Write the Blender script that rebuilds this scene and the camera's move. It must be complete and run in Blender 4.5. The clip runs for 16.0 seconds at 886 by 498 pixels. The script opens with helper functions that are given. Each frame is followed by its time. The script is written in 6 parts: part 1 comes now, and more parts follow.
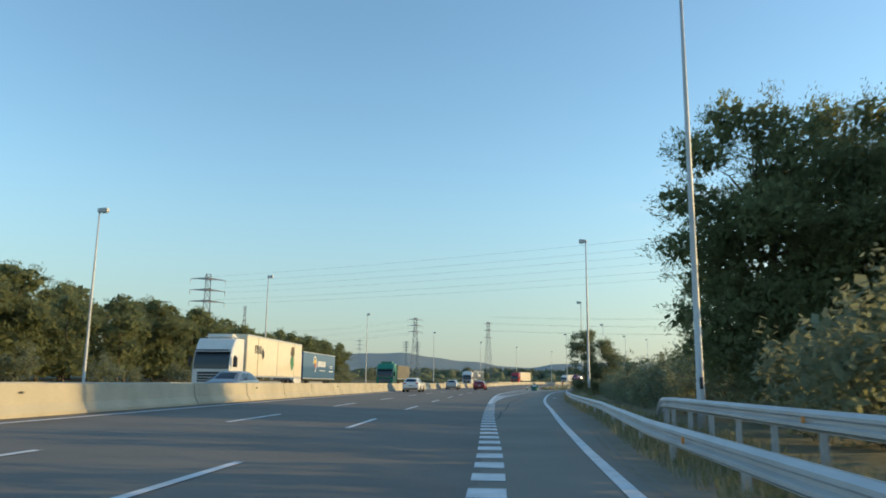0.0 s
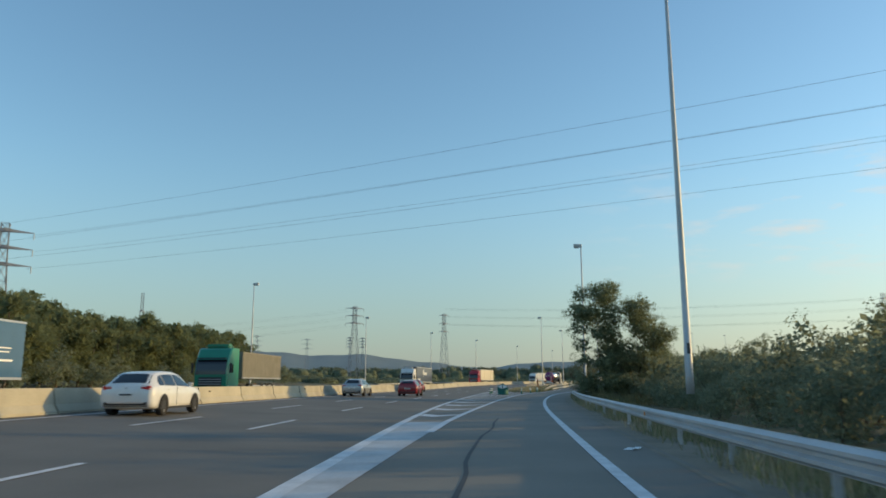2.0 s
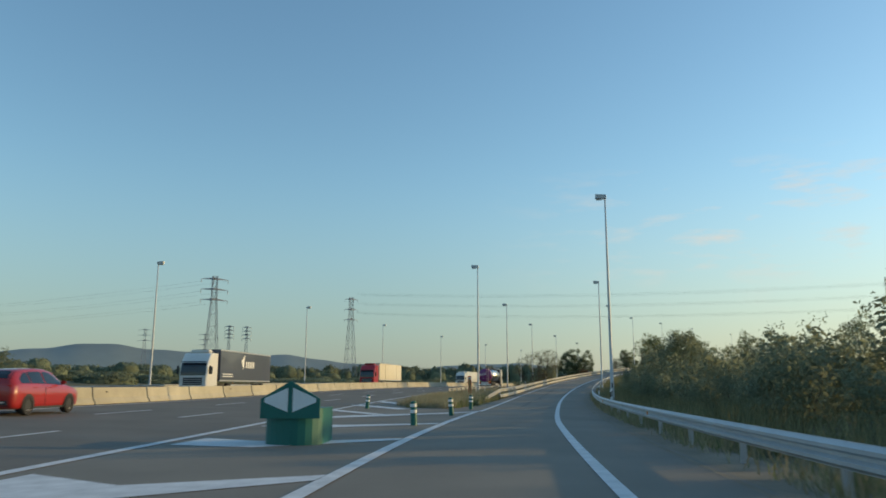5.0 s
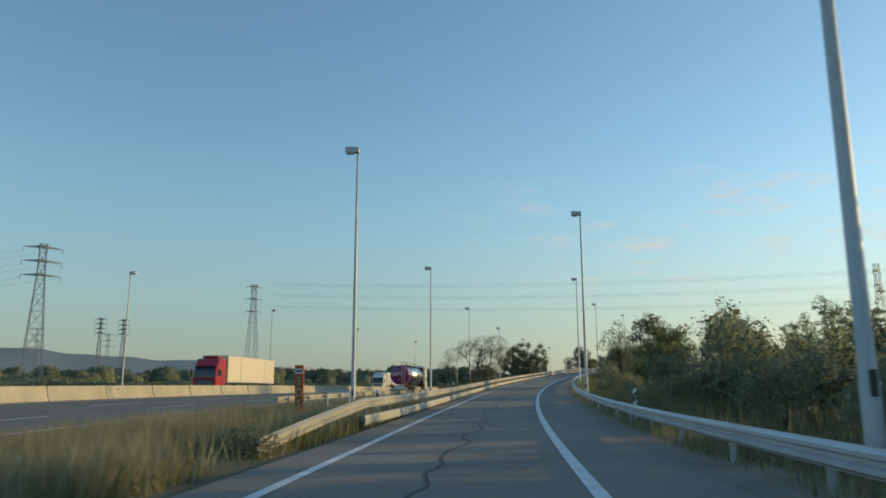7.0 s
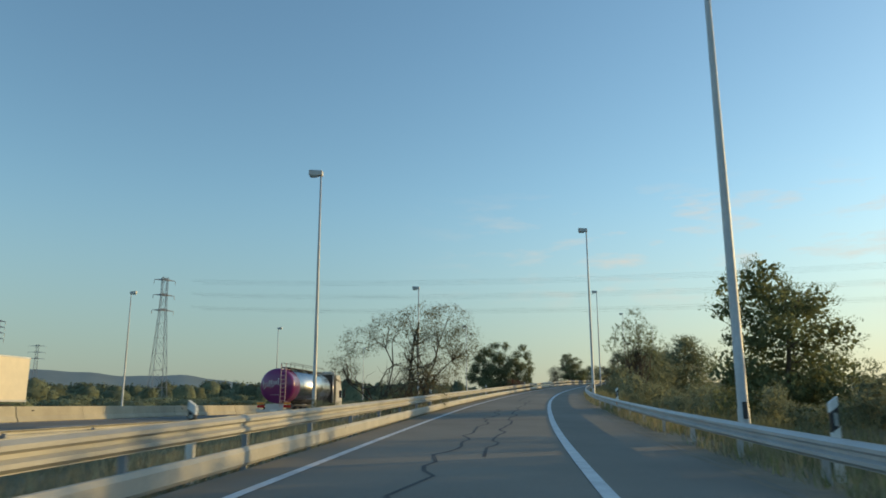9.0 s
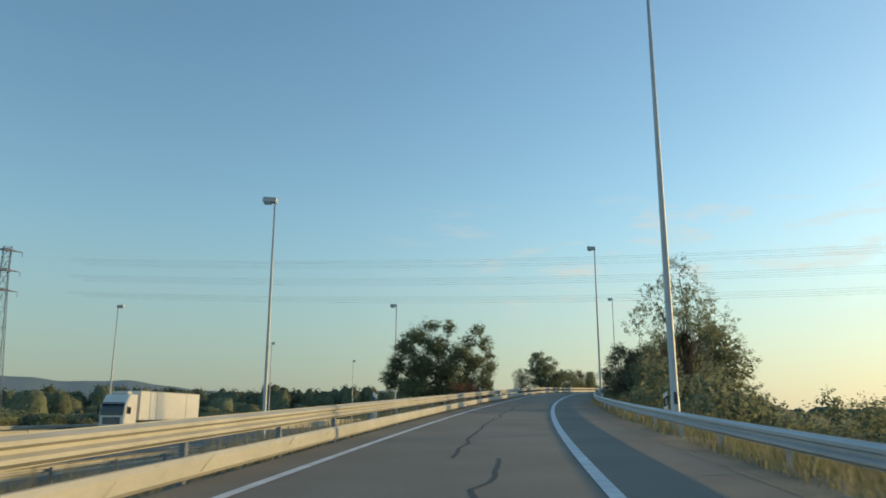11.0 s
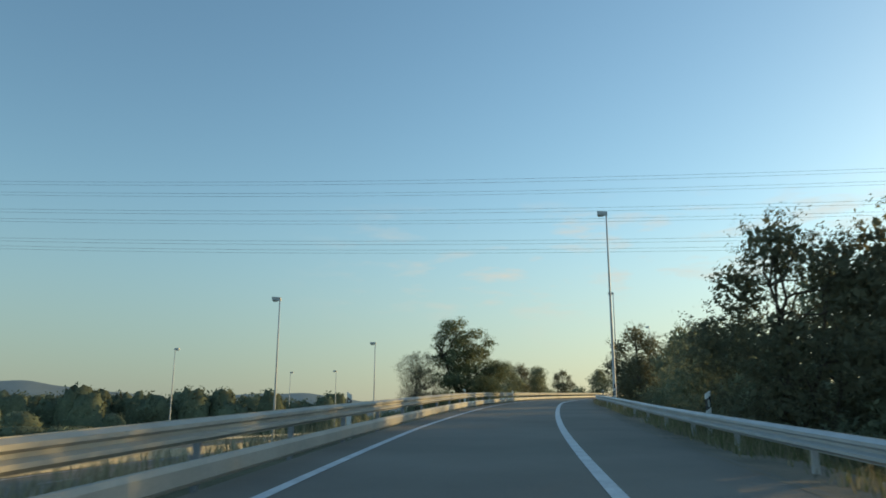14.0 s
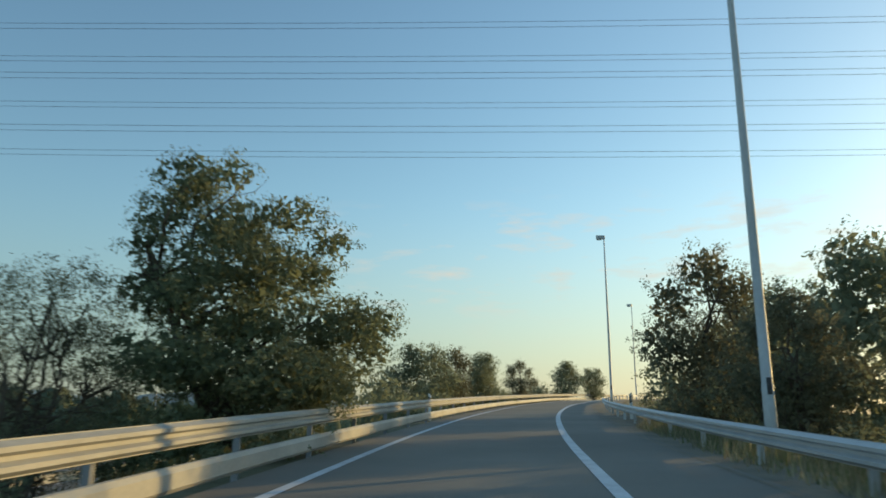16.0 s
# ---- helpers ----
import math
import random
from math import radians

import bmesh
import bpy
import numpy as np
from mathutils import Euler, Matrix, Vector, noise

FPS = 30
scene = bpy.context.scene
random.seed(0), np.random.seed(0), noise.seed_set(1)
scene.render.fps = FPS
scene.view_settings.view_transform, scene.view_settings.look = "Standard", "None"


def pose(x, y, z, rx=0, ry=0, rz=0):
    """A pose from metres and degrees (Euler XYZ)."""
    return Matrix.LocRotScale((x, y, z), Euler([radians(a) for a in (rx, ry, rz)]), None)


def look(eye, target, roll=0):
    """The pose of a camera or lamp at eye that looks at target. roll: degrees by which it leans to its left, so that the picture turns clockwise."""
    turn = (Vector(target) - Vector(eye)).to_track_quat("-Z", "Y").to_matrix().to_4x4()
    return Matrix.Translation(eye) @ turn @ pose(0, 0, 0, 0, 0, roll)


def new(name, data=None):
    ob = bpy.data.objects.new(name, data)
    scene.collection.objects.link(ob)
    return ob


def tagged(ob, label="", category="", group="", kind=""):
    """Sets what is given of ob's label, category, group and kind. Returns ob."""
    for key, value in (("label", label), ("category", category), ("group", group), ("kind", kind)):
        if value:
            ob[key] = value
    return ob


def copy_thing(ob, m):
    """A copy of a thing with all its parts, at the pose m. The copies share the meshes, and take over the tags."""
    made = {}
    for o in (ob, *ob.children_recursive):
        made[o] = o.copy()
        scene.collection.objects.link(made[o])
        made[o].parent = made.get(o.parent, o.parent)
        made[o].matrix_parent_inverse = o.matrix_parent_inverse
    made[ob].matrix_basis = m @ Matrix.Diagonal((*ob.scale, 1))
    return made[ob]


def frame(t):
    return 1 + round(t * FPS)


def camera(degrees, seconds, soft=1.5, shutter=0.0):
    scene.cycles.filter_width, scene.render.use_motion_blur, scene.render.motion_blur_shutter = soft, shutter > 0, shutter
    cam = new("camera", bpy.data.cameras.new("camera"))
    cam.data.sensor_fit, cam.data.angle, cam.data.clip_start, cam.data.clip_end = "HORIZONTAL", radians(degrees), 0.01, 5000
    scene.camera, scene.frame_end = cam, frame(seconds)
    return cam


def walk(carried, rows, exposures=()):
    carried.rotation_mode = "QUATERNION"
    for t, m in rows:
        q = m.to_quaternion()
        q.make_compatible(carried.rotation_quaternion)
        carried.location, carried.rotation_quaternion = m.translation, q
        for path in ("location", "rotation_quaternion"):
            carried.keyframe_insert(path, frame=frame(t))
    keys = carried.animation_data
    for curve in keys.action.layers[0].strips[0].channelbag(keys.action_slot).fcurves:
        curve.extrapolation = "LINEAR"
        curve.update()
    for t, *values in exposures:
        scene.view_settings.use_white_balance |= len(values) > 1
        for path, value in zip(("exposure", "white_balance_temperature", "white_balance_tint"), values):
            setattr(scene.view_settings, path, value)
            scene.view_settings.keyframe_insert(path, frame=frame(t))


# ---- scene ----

cam = camera(62.0, 16.0, soft=1.7, shutter=0.15)

# seconds, x, y, z, yaw, pitch, roll
PATH = [
    (0.0, 0.000, 0.000, 1.257, 5.32, 10.28, -0.60),
    (0.5, 0.000, 13.351, 1.249, 4.70, 10.32, -0.26),
    (1.0, 0.117, 26.612, 1.247, 3.93, 10.39, 0.05),
    (1.5, 0.298, 39.643, 1.245, 3.12, 10.41, 0.17),
    (2.0, 0.665, 52.478, 1.240, 2.35, 10.38, 0.16),
    (2.5, 1.284, 64.985, 1.241, 1.69, 10.28, 0.09),
    (3.0, 2.001, 77.135, 1.232, 1.11, 10.32, 0.03),
    (3.5, 2.804, 89.022, 1.235, 0.47, 10.38, -0.00),
    (4.0, 3.762, 100.746, 1.232, -0.47, 10.44, -0.02),
    (4.5, 4.922, 112.287, 1.225, -1.69, 10.49, -0.05),
    (5.0, 6.319, 123.626, 1.215, -3.11, 10.54, -0.09),
    (5.5, 7.971, 134.748, 1.202, -4.61, 10.60, -0.14),
    (6.0, 9.875, 145.644, 1.190, -6.01, 10.67, -0.13),
    (6.5, 12.015, 156.308, 1.189, -7.02, 10.74, 0.02),
    (7.0, 14.221, 166.785, 1.219, -7.76, 10.90, 0.17),
    (7.5, 16.497, 177.145, 1.288, -8.31, 11.15, 0.18),
    (8.0, 18.902, 187.493, 1.392, -8.80, 11.42, 0.16),
    (8.5, 21.377, 197.877, 1.537, -9.31, 11.76, 0.18),
    (9.0, 24.068, 208.212, 1.720, -9.88, 12.10, 0.26),
    (9.5, 26.797, 218.448, 1.960, -10.59, 12.39, 0.21),
    (10.0, 29.662, 228.633, 2.240, -11.39, 12.60, 0.09),
    (10.5, 32.699, 238.752, 2.558, -12.28, 12.66, 0.02),
    (11.0, 35.899, 248.833, 2.903, -13.16, 12.67, -0.01),
    (11.5, 39.259, 258.900, 3.268, -13.97, 12.67, -0.03),
    (12.0, 42.782, 268.969, 3.652, -14.73, 12.69, -0.05),
    (12.5, 46.487, 279.048, 4.056, -15.56, 12.75, -0.07),
    (13.0, 50.454, 289.126, 4.477, -16.69, 12.87, -0.09),
    (13.5, 54.652, 299.185, 4.915, -17.88, 12.90, -0.12),
    (14.0, 58.940, 309.128, 5.363, -19.11, 12.85, -0.07),
    (14.5, 63.334, 318.902, 5.807, -20.36, 12.87, 0.01),
    (15.0, 67.906, 328.494, 6.235, -21.47, 12.86, 0.08),
    (15.5, 72.649, 337.871, 6.660, -22.41, 12.78, 0.09),
    (16.0, 77.532, 347.177, 7.089, -23.41, 12.69, 0.08),
]
walk(cam, [(t, pose(x, y, z, 90 + pitch, roll, yaw)) for t, x, y, z, yaw, pitch, roll in PATH], [(0.0, 1.0, 6450, 2), (0.6, 0.92, 6330, 2), (1.5, 0.66, 6320, 2), (3.5, 0.64, 6380, 1), (7.0, 0.48, 6440, 0), (10.0, 0.54, 6600, -1), (12.5, 0.58, 6700, -2), (14.2, 0.49, 6680, -2), (16.0, 0.53, 6740, -2)])

# ---- light: low evening sun from the right, clear sky ----
SUN_AZ, SUN_EL = 78.0, 11.0     # degrees clockwise from +y, and above the horizon
world = bpy.data.worlds.new("world")
scene.world = world
world.use_nodes = True
wt = world.node_tree
wt.nodes.clear()
sky = wt.nodes.new("ShaderNodeTexSky")
sky.sky_type, sky.sun_disc = "NISHITA", False
sky.sun_elevation, sky.sun_rotation = radians(SUN_EL), radians(SUN_AZ)
sky.air_density, sky.dust_density, sky.ozone_density = 1.2, 0.6, 2.9
# thin haze towards the horizon, and small low evening clouds drawn out sideways
tco = wt.nodes.new("ShaderNodeTexCoord")
sep = wt.nodes.new("ShaderNodeSeparateXYZ")
wt.links.new(tco.outputs["Generated"], sep.inputs[0])
hz = wt.nodes.new("ShaderNodeMapRange")
hz.interpolation_type = "SMOOTHSTEP"
hz.inputs["From Min"].default_value, hz.inputs["From Max"].default_value = -0.02, 0.30
hz.inputs["To Min"].default_value, hz.inputs["To Max"].default_value = 0.72, 0.0
wt.links.new(sep.outputs["Z"], hz.inputs["Value"])
haze = wt.nodes.new("ShaderNodeMix")
haze.data_type = "RGBA"
glow = wt.nodes.new("ShaderNodeMapRange")
glow.interpolation_type = "SMOOTHSTEP"
glow.inputs["From Min"].default_value, glow.inputs["From Max"].default_value = -0.1, 0.8
wt.links.new(sep.outputs["X"], glow.inputs["Value"])
air = wt.nodes.new("ShaderNodeMix")
air.data_type = "RGBA"
air.inputs["A"].default_value, air.inputs["B"].default_value = (1.16, 1.41, 1.6, 1), (2.85, 2.66, 2.28, 1)
wt.links.new(glow.outputs[0], air.inputs["Factor"])
wt.links.new(air.outputs["Result"], haze.inputs["B"])
wt.links.new(hz.outputs[0], haze.inputs["Factor"])
wt.links.new(sky.outputs[0], haze.inputs["A"])
mp = wt.nodes.new("ShaderNodeMapping")
mp.inputs["Scale"].default_value = (8.0, 8.0, 34.0)
mp.inputs["Location"].default_value = (0.35, 0.1, 0.4)
wt.links.new(tco.outputs["Generated"], mp.inputs["Vector"])
cn = wt.nodes.new("ShaderNodeTexNoise")
cn.inputs["Scale"].default_value, cn.inputs["Detail"].default_value, cn.inputs["Roughness"].default_value = 1.6, 5.0, 0.55
wt.links.new(mp.outputs[0], cn.inputs["Vector"])
ct = wt.nodes.new("ShaderNodeMapRange")
ct.inputs["From Min"].default_value, ct.inputs["From Max"].default_value = 0.52, 0.75
ct.inputs["To Max"].default_value = 0.62
wt.links.new(cn.outputs["Fac"], ct.inputs["Value"])
band = wt.nodes.new("ShaderNodeFloatCurve")
cv = band.mapping.curves[0]
cv.points[0].location, cv.points[1].location = (0.0, 0.0), (1.0, 0.0)
for px_, py_ in ((0.12, 0.15), (0.19, 1.0), (0.25, 0.9), (0.31, 0.0)):
    cv.points.new(px_, py_)
band.mapping.update()
wt.links.new(sep.outputs["Z"], band.inputs["Value"])
cm = wt.nodes.new("ShaderNodeMath")
cm.operation = "MULTIPLY"
wt.links.new(ct.outputs[0], cm.inputs[0])
wt.links.new(band.outputs[0], cm.inputs[1])
east = wt.nodes.new("ShaderNodeMapRange")
east.interpolation_type = "SMOOTHSTEP"
east.inputs["From Min"].default_value, east.inputs["From Max"].default_value = 0.08, 0.45
wt.links.new(sep.outputs["X"], east.inputs["Value"])
cm2 = wt.nodes.new("ShaderNodeMath")
cm2.operation = "MULTIPLY"
wt.links.new(cm.outputs[0], cm2.inputs[0])
wt.links.new(east.outputs[0], cm2.inputs[1])
cloud = wt.nodes.new("ShaderNodeMix")
cloud.data_type = "RGBA"
cloud.inputs["B"].default_value = (3.7, 3.05, 2.7, 1)
wt.links.new(cm2.outputs[0], cloud.inputs["Factor"])
wt.links.new(haze.outputs["Result"], cloud.inputs["A"])
bg = wt.nodes.new("ShaderNodeBackground")
bg.inputs["Strength"].default_value = 0.15
wout = wt.nodes.new("ShaderNodeOutputWorld")
wt.links.new(cloud.outputs["Result"], bg.inputs["Color"])
wt.links.new(bg.outputs[0], wout.inputs["Surface"])
sun = new("sun", bpy.data.lights.new("sun", "SUN"))
sun.data.energy, sun.data.angle, sun.data.color = 2.15, radians(0.6), (1.0, 0.65, 0.26)
sd = Vector((math.sin(radians(SUN_AZ)) * math.cos(radians(SUN_EL)), math.cos(radians(SUN_AZ)) * math.cos(radians(SUN_EL)), math.sin(radians(SUN_EL))))
sun.matrix_world = look(sd * 200, (0, 0, 0))


# ---- materials ----
def mat(name, color, rough=0.7, metal=0.0, vary=0.25, scale=1.5, fine=30.0, bump=0.15, dist=0.01, tint=None, island=0.0, obj_rand=0.0, spec=0.5, through_light=0.0, coat=0.0):
    m = bpy.data.materials.new(name)
    m.use_nodes = True
    nt = m.node_tree
    b = nt.nodes["Principled BSDF"]
    b.inputs["Roughness"].default_value, b.inputs["Metallic"].default_value = rough, metal
    b.inputs["Specular IOR Level"].default_value = spec
    b.inputs["Coat Weight"].default_value = coat
    tc = nt.nodes.new("ShaderNodeNewGeometry")
    n1, n2 = nt.nodes.new("ShaderNodeTexNoise"), nt.nodes.new("ShaderNodeTexNoise")
    n1.inputs["Scale"].default_value, n1.inputs["Detail"].default_value = scale, 4.0
    n2.inputs["Scale"].default_value, n2.inputs["Detail"].default_value = fine, 3.0
    for nn in (n1, n2):
        nt.links.new(tc.outputs["Position"], nn.inputs["Vector"])
    add = nt.nodes.new("ShaderNodeMath")
    add.operation = "MULTIPLY_ADD"
    nt.links.new(n1.outputs["Fac"], add.inputs[0])
    add.inputs[1].default_value = 0.65
    half = nt.nodes.new("ShaderNodeMath")
    half.operation = "MULTIPLY"
    nt.links.new(n2.outputs["Fac"], half.inputs[0])
    half.inputs[1].default_value = 0.35
    nt.links.new(half.outputs[0], add.inputs[2])
    ramp = nt.nodes.new("ShaderNodeMix")
    ramp.data_type = "RGBA"
    dark = [c * (1 - vary) for c in color]
    light = tint or [min(1, c * (1 + vary)) for c in color]
    ramp.inputs["A"].default_value, ramp.inputs["B"].default_value = (*dark, 1), (*light, 1)
    spread = nt.nodes.new("ShaderNodeMapRange")
    spread.inputs["From Min"].default_value, spread.inputs["From Max"].default_value = 0.32, 0.68
    nt.links.new(add.outputs[0], spread.inputs["Value"])
    nt.links.new(spread.outputs[0], ramp.inputs["Factor"])
    out = ramp.outputs["Result"]
    if island or obj_rand:
        hsv = nt.nodes.new("ShaderNodeHueSaturation")
        mr = nt.nodes.new("ShaderNodeMapRange")
        amount = island or obj_rand
        mr.inputs["To Min"].default_value, mr.inputs["To Max"].default_value = 1 - amount, 1 + amount
        if island:
            nt.links.new(tc.outputs["Random Per Island"], mr.inputs["Value"])
        else:
            oi = nt.nodes.new("ShaderNodeObjectInfo")
            nt.links.new(oi.outputs["Random"], mr.inputs["Value"])
        nt.links.new(mr.outputs[0], hsv.inputs["Value"])
        nt.links.new(out, hsv.inputs["Color"])
        out = hsv.outputs["Color"]
    nt.links.new(out, b.inputs["Base Color"])
    if bump:
        bp = nt.nodes.new("ShaderNodeBump")
        bp.inputs["Strength"].default_value, bp.inputs["Distance"].default_value = bump, dist
        nt.links.new(n2.outputs["Fac"], bp.inputs["Height"])
        nt.links.new(bp.outputs[0], b.inputs["Normal"])
    if through_light:
        tr = nt.nodes.new("ShaderNodeBsdfTranslucent")
        nt.links.new(out, tr.inputs["Color"])
        mx = nt.nodes.new("ShaderNodeMixShader")
        mx.inputs[0].default_value = through_light
        nt.links.new(b.outputs[0], mx.inputs[1])
        nt.links.new(tr.outputs[0], mx.inputs[2])
        nt.links.new(mx.outputs[0], nt.nodes["Material Output"].inputs["Surface"])
    return m


ASPHALT = mat("asphalt", (0.140, 0.129, 0.111), 0.82, vary=0.2, scale=0.35, fine=45, bump=0.35, dist=0.006)
ASPHALT_OLD = mat("asphalt_old", (0.19, 0.174, 0.146), 0.85, vary=0.22, scale=0.28, fine=40, bump=0.35, dist=0.006)
SEAM = mat("seam", (0.035, 0.035, 0.037), 0.7, vary=0.2)
PAINT = mat("road_paint", (0.62, 0.63, 0.64), 0.65, vary=0.22, scale=2.5, fine=18, bump=0.1)
CONCRETE = mat("concrete", (0.42, 0.38, 0.285), 0.9, vary=0.2, scale=0.7, fine=22, bump=0.25, obj_rand=0.06)
STEEL = mat("galvanised", (0.52, 0.53, 0.54), 0.5, metal=0.35, vary=0.14, scale=1.1, fine=25, bump=0.05)
STEEL_OLD = mat("galvanised_old", (0.42, 0.405, 0.355), 0.62, metal=0.15, vary=0.2, scale=0.8, fine=20, bump=0.08)
POLE = mat("pole_steel", (0.50, 0.51, 0.51), 0.55, metal=0.25, vary=0.15, scale=0.6, fine=9, bump=0.05)
LATTICE = mat("lattice_steel", (0.30, 0.31, 0.33), 0.6, metal=0.3, vary=0.12)
DARK = mat("dark_metal", (0.05, 0.052, 0.055), 0.55, vary=0.2)
GLASS_D = mat("dark_glass", (0.015, 0.018, 0.022), 0.08, vary=0.1, bump=0, spec=0.7)
GLASS_L = mat("lamp_glass", (0.45, 0.46, 0.44), 0.15, vary=0.05, bump=0)
RUBBER = mat("rubber", (0.022, 0.022, 0.023), 0.85, vary=0.2)
ALLOY = mat("alloy", (0.55, 0.55, 0.57), 0.35, metal=0.7, vary=0.1, bump=0)
GRASS = mat("grass_ground", (0.135, 0.125, 0.055), 0.95, vary=0.4, scale=0.35, fine=7, bump=0.6, dist=0.05, tint=(0.19, 0.172, 0.10))
BLADE_DRY = mat("dry_grass", (0.32, 0.295, 0.19), 0.9, vary=0.3, scale=0.5, bump=0, island=0.35, through_light=0.5)
BLADE_GREEN = mat("green_grass", (0.18, 0.20, 0.085), 0.9, vary=0.3, scale=0.5, bump=0, island=0.35, through_light=0.5)
# darker olive blades: shade behind the rail put into the colour
BLADE_SHADE = mat("shaded_olive_grass", (0.20, 0.20, 0.105), 0.9, vary=0.3, scale=0.5, bump=0, island=0.35, through_light=0.5)
BARK = mat("bark", (0.12, 0.095, 0.07), 0.95, vary=0.35, scale=3, fine=20, bump=0.6, dist=0.02)
LEAF_PINE = mat("pine_needles", (0.195, 0.22, 0.112), 0.8, vary=0.22, scale=0.5, fine=3, bump=0, island=0.18, spec=0.12, through_light=0.58)
LEAF_BROAD = mat("broad_leaves", (0.222, 0.248, 0.145), 0.8, vary=0.22, scale=0.5, fine=3, bump=0, island=0.18, spec=0.12, through_light=0.58)
LEAF_BUSH = mat("bush_leaves", (0.245, 0.27, 0.178), 0.85, vary=0.22, scale=0.4, fine=2, bump=0, island=0.15, spec=0.1, through_light=0.6)
LEAF_DRY = mat("dry_leaves", (0.20, 0.195, 0.125), 0.8, vary=0.22, scale=0.5, fine=3, bump=0, island=0.18, spec=0.12, through_light=0.58)
LEAF_RED = mat("red_leaves", (0.22, 0.11, 0.095), 0.8, vary=0.22, scale=0.5, fine=3, bump=0, island=0.18, spec=0.12, through_light=0.5)
LEAF_FAR = mat("far_leaves", (0.18, 0.205, 0.132), 0.9, vary=0.4, scale=0.12, fine=1.6, bump=0, island=0.18, spec=0.1, through_light=0.3)
EARTH = mat("bare_earth", (0.21, 0.185, 0.14), 0.95, vary=0.3, scale=0.9, fine=14, bump=0.5, dist=0.03)
# blue-grey base colour stands in for the haze of distance
HILL = mat("haze_tinted_hill", (0.21, 0.26, 0.265), 1.0, vary=0.08, scale=0.004, fine=0.02, bump=0)


# ---- building tools ----
def link_mesh(name, verts, faces, material, parent=None, label="", smooth=False):
    me = bpy.data.meshes.new(name)
    me.from_pydata([tuple(v) for v in verts], [], faces)
    me.materials.append(material)
    if smooth:
        me.polygons.foreach_set("use_smooth", [True] * len(me.polygons))
    ob = new(name, me)
    if parent is not None:
        ob.parent = parent
    if label:
        ob["label"] = label
    return ob


def part(name, bm, material, parent=None, label="", smooth=False):
    me = bpy.data.meshes.new(name)
    bm.to_mesh(me)
    bm.free()
    me.materials.append(material)
    if smooth:
        me.polygons.foreach_set("use_smooth", [True] * len(me.polygons))
    ob = new(name, me)
    if parent is not None:
        ob.parent = parent
    if label:
        ob["label"] = label
    return ob


def shared(name, ob, parent, m):
    """One more object on the mesh of ob."""
    o = new(name, ob.data)
    o.parent = parent
    o.matrix_basis = m
    return o


def thing(name, m, label, category, group="", kind=""):
    e = new(name)
    e.matrix_basis = m
    return tagged(e, label, category, group, kind)


def box_bm(sx, sy, sz, at=(0, 0, 0), bevel=0.0, seg=2, bm=None):
    """A box of that size, its base's centre at the place given."""
    b = bmesh.new()
    bmesh.ops.create_cube(b, size=1.0)
    for v in b.verts:
        v.co = Vector((v.co.x * sx + at[0], v.co.y * sy + at[1], (v.co.z + 0.5) * sz + at[2]))
    if bevel:
        bmesh.ops.bevel(b, geom=list(b.edges), offset=bevel, segments=seg, affect="EDGES")
    return merge(bm, b)


def merge(bm, b):
    if bm is None:
        return b
    me = bpy.data.meshes.new("tmp")
    b.to_mesh(me)
    b.free()
    bm.from_mesh(me)
    bpy.data.meshes.remove(me)
    return bm


def tube_bm(p, q, r0, r1=None, n=8, bm=None, caps=True):
    """A tapered round bar from p to q."""
    bm = bm or bmesh.new()
    p, q = Vector(p), Vector(q)
    r1 = r0 if r1 is None else r1
    z = (q - p).normalized()
    x = z.orthogonal().normalized()
    y = z.cross(x)
    rings = []
    for c, r in ((p, r0), (q, r1)):
        rings.append([bm.verts.new(c + (x * math.cos(a) + y * math.sin(a)) * r) for a in [2 * math.pi * i / n for i in range(n)]])
    for i in range(n):
        bm.faces.new((rings[0][i], rings[0][(i + 1) % n], rings[1][(i + 1) % n], rings[1][i]))
    if caps:
        bm.faces.new(rings[0][::-1])
        bm.faces.new(rings[1])
    return bm


def loft_bm(rings, closed=True, caps=True, bm=None):
    """A skin over rings of points with one count."""
    bm = bm or bmesh.new()
    vs = [[bm.verts.new(p) for p in r] for r in rings]
    n = len(vs[0])
    for a, b in zip(vs, vs[1:]):
        for i in range(n if closed else n - 1):
            bm.faces.new((a[i], a[(i + 1) % n], b[(i + 1) % n], b[i]))
    if caps and closed:
        bm.faces.new(vs[0][::-1])
        bm.faces.new(vs[-1])
    bmesh.ops.recalc_face_normals(bm, faces=list(bm.faces))
    return bm


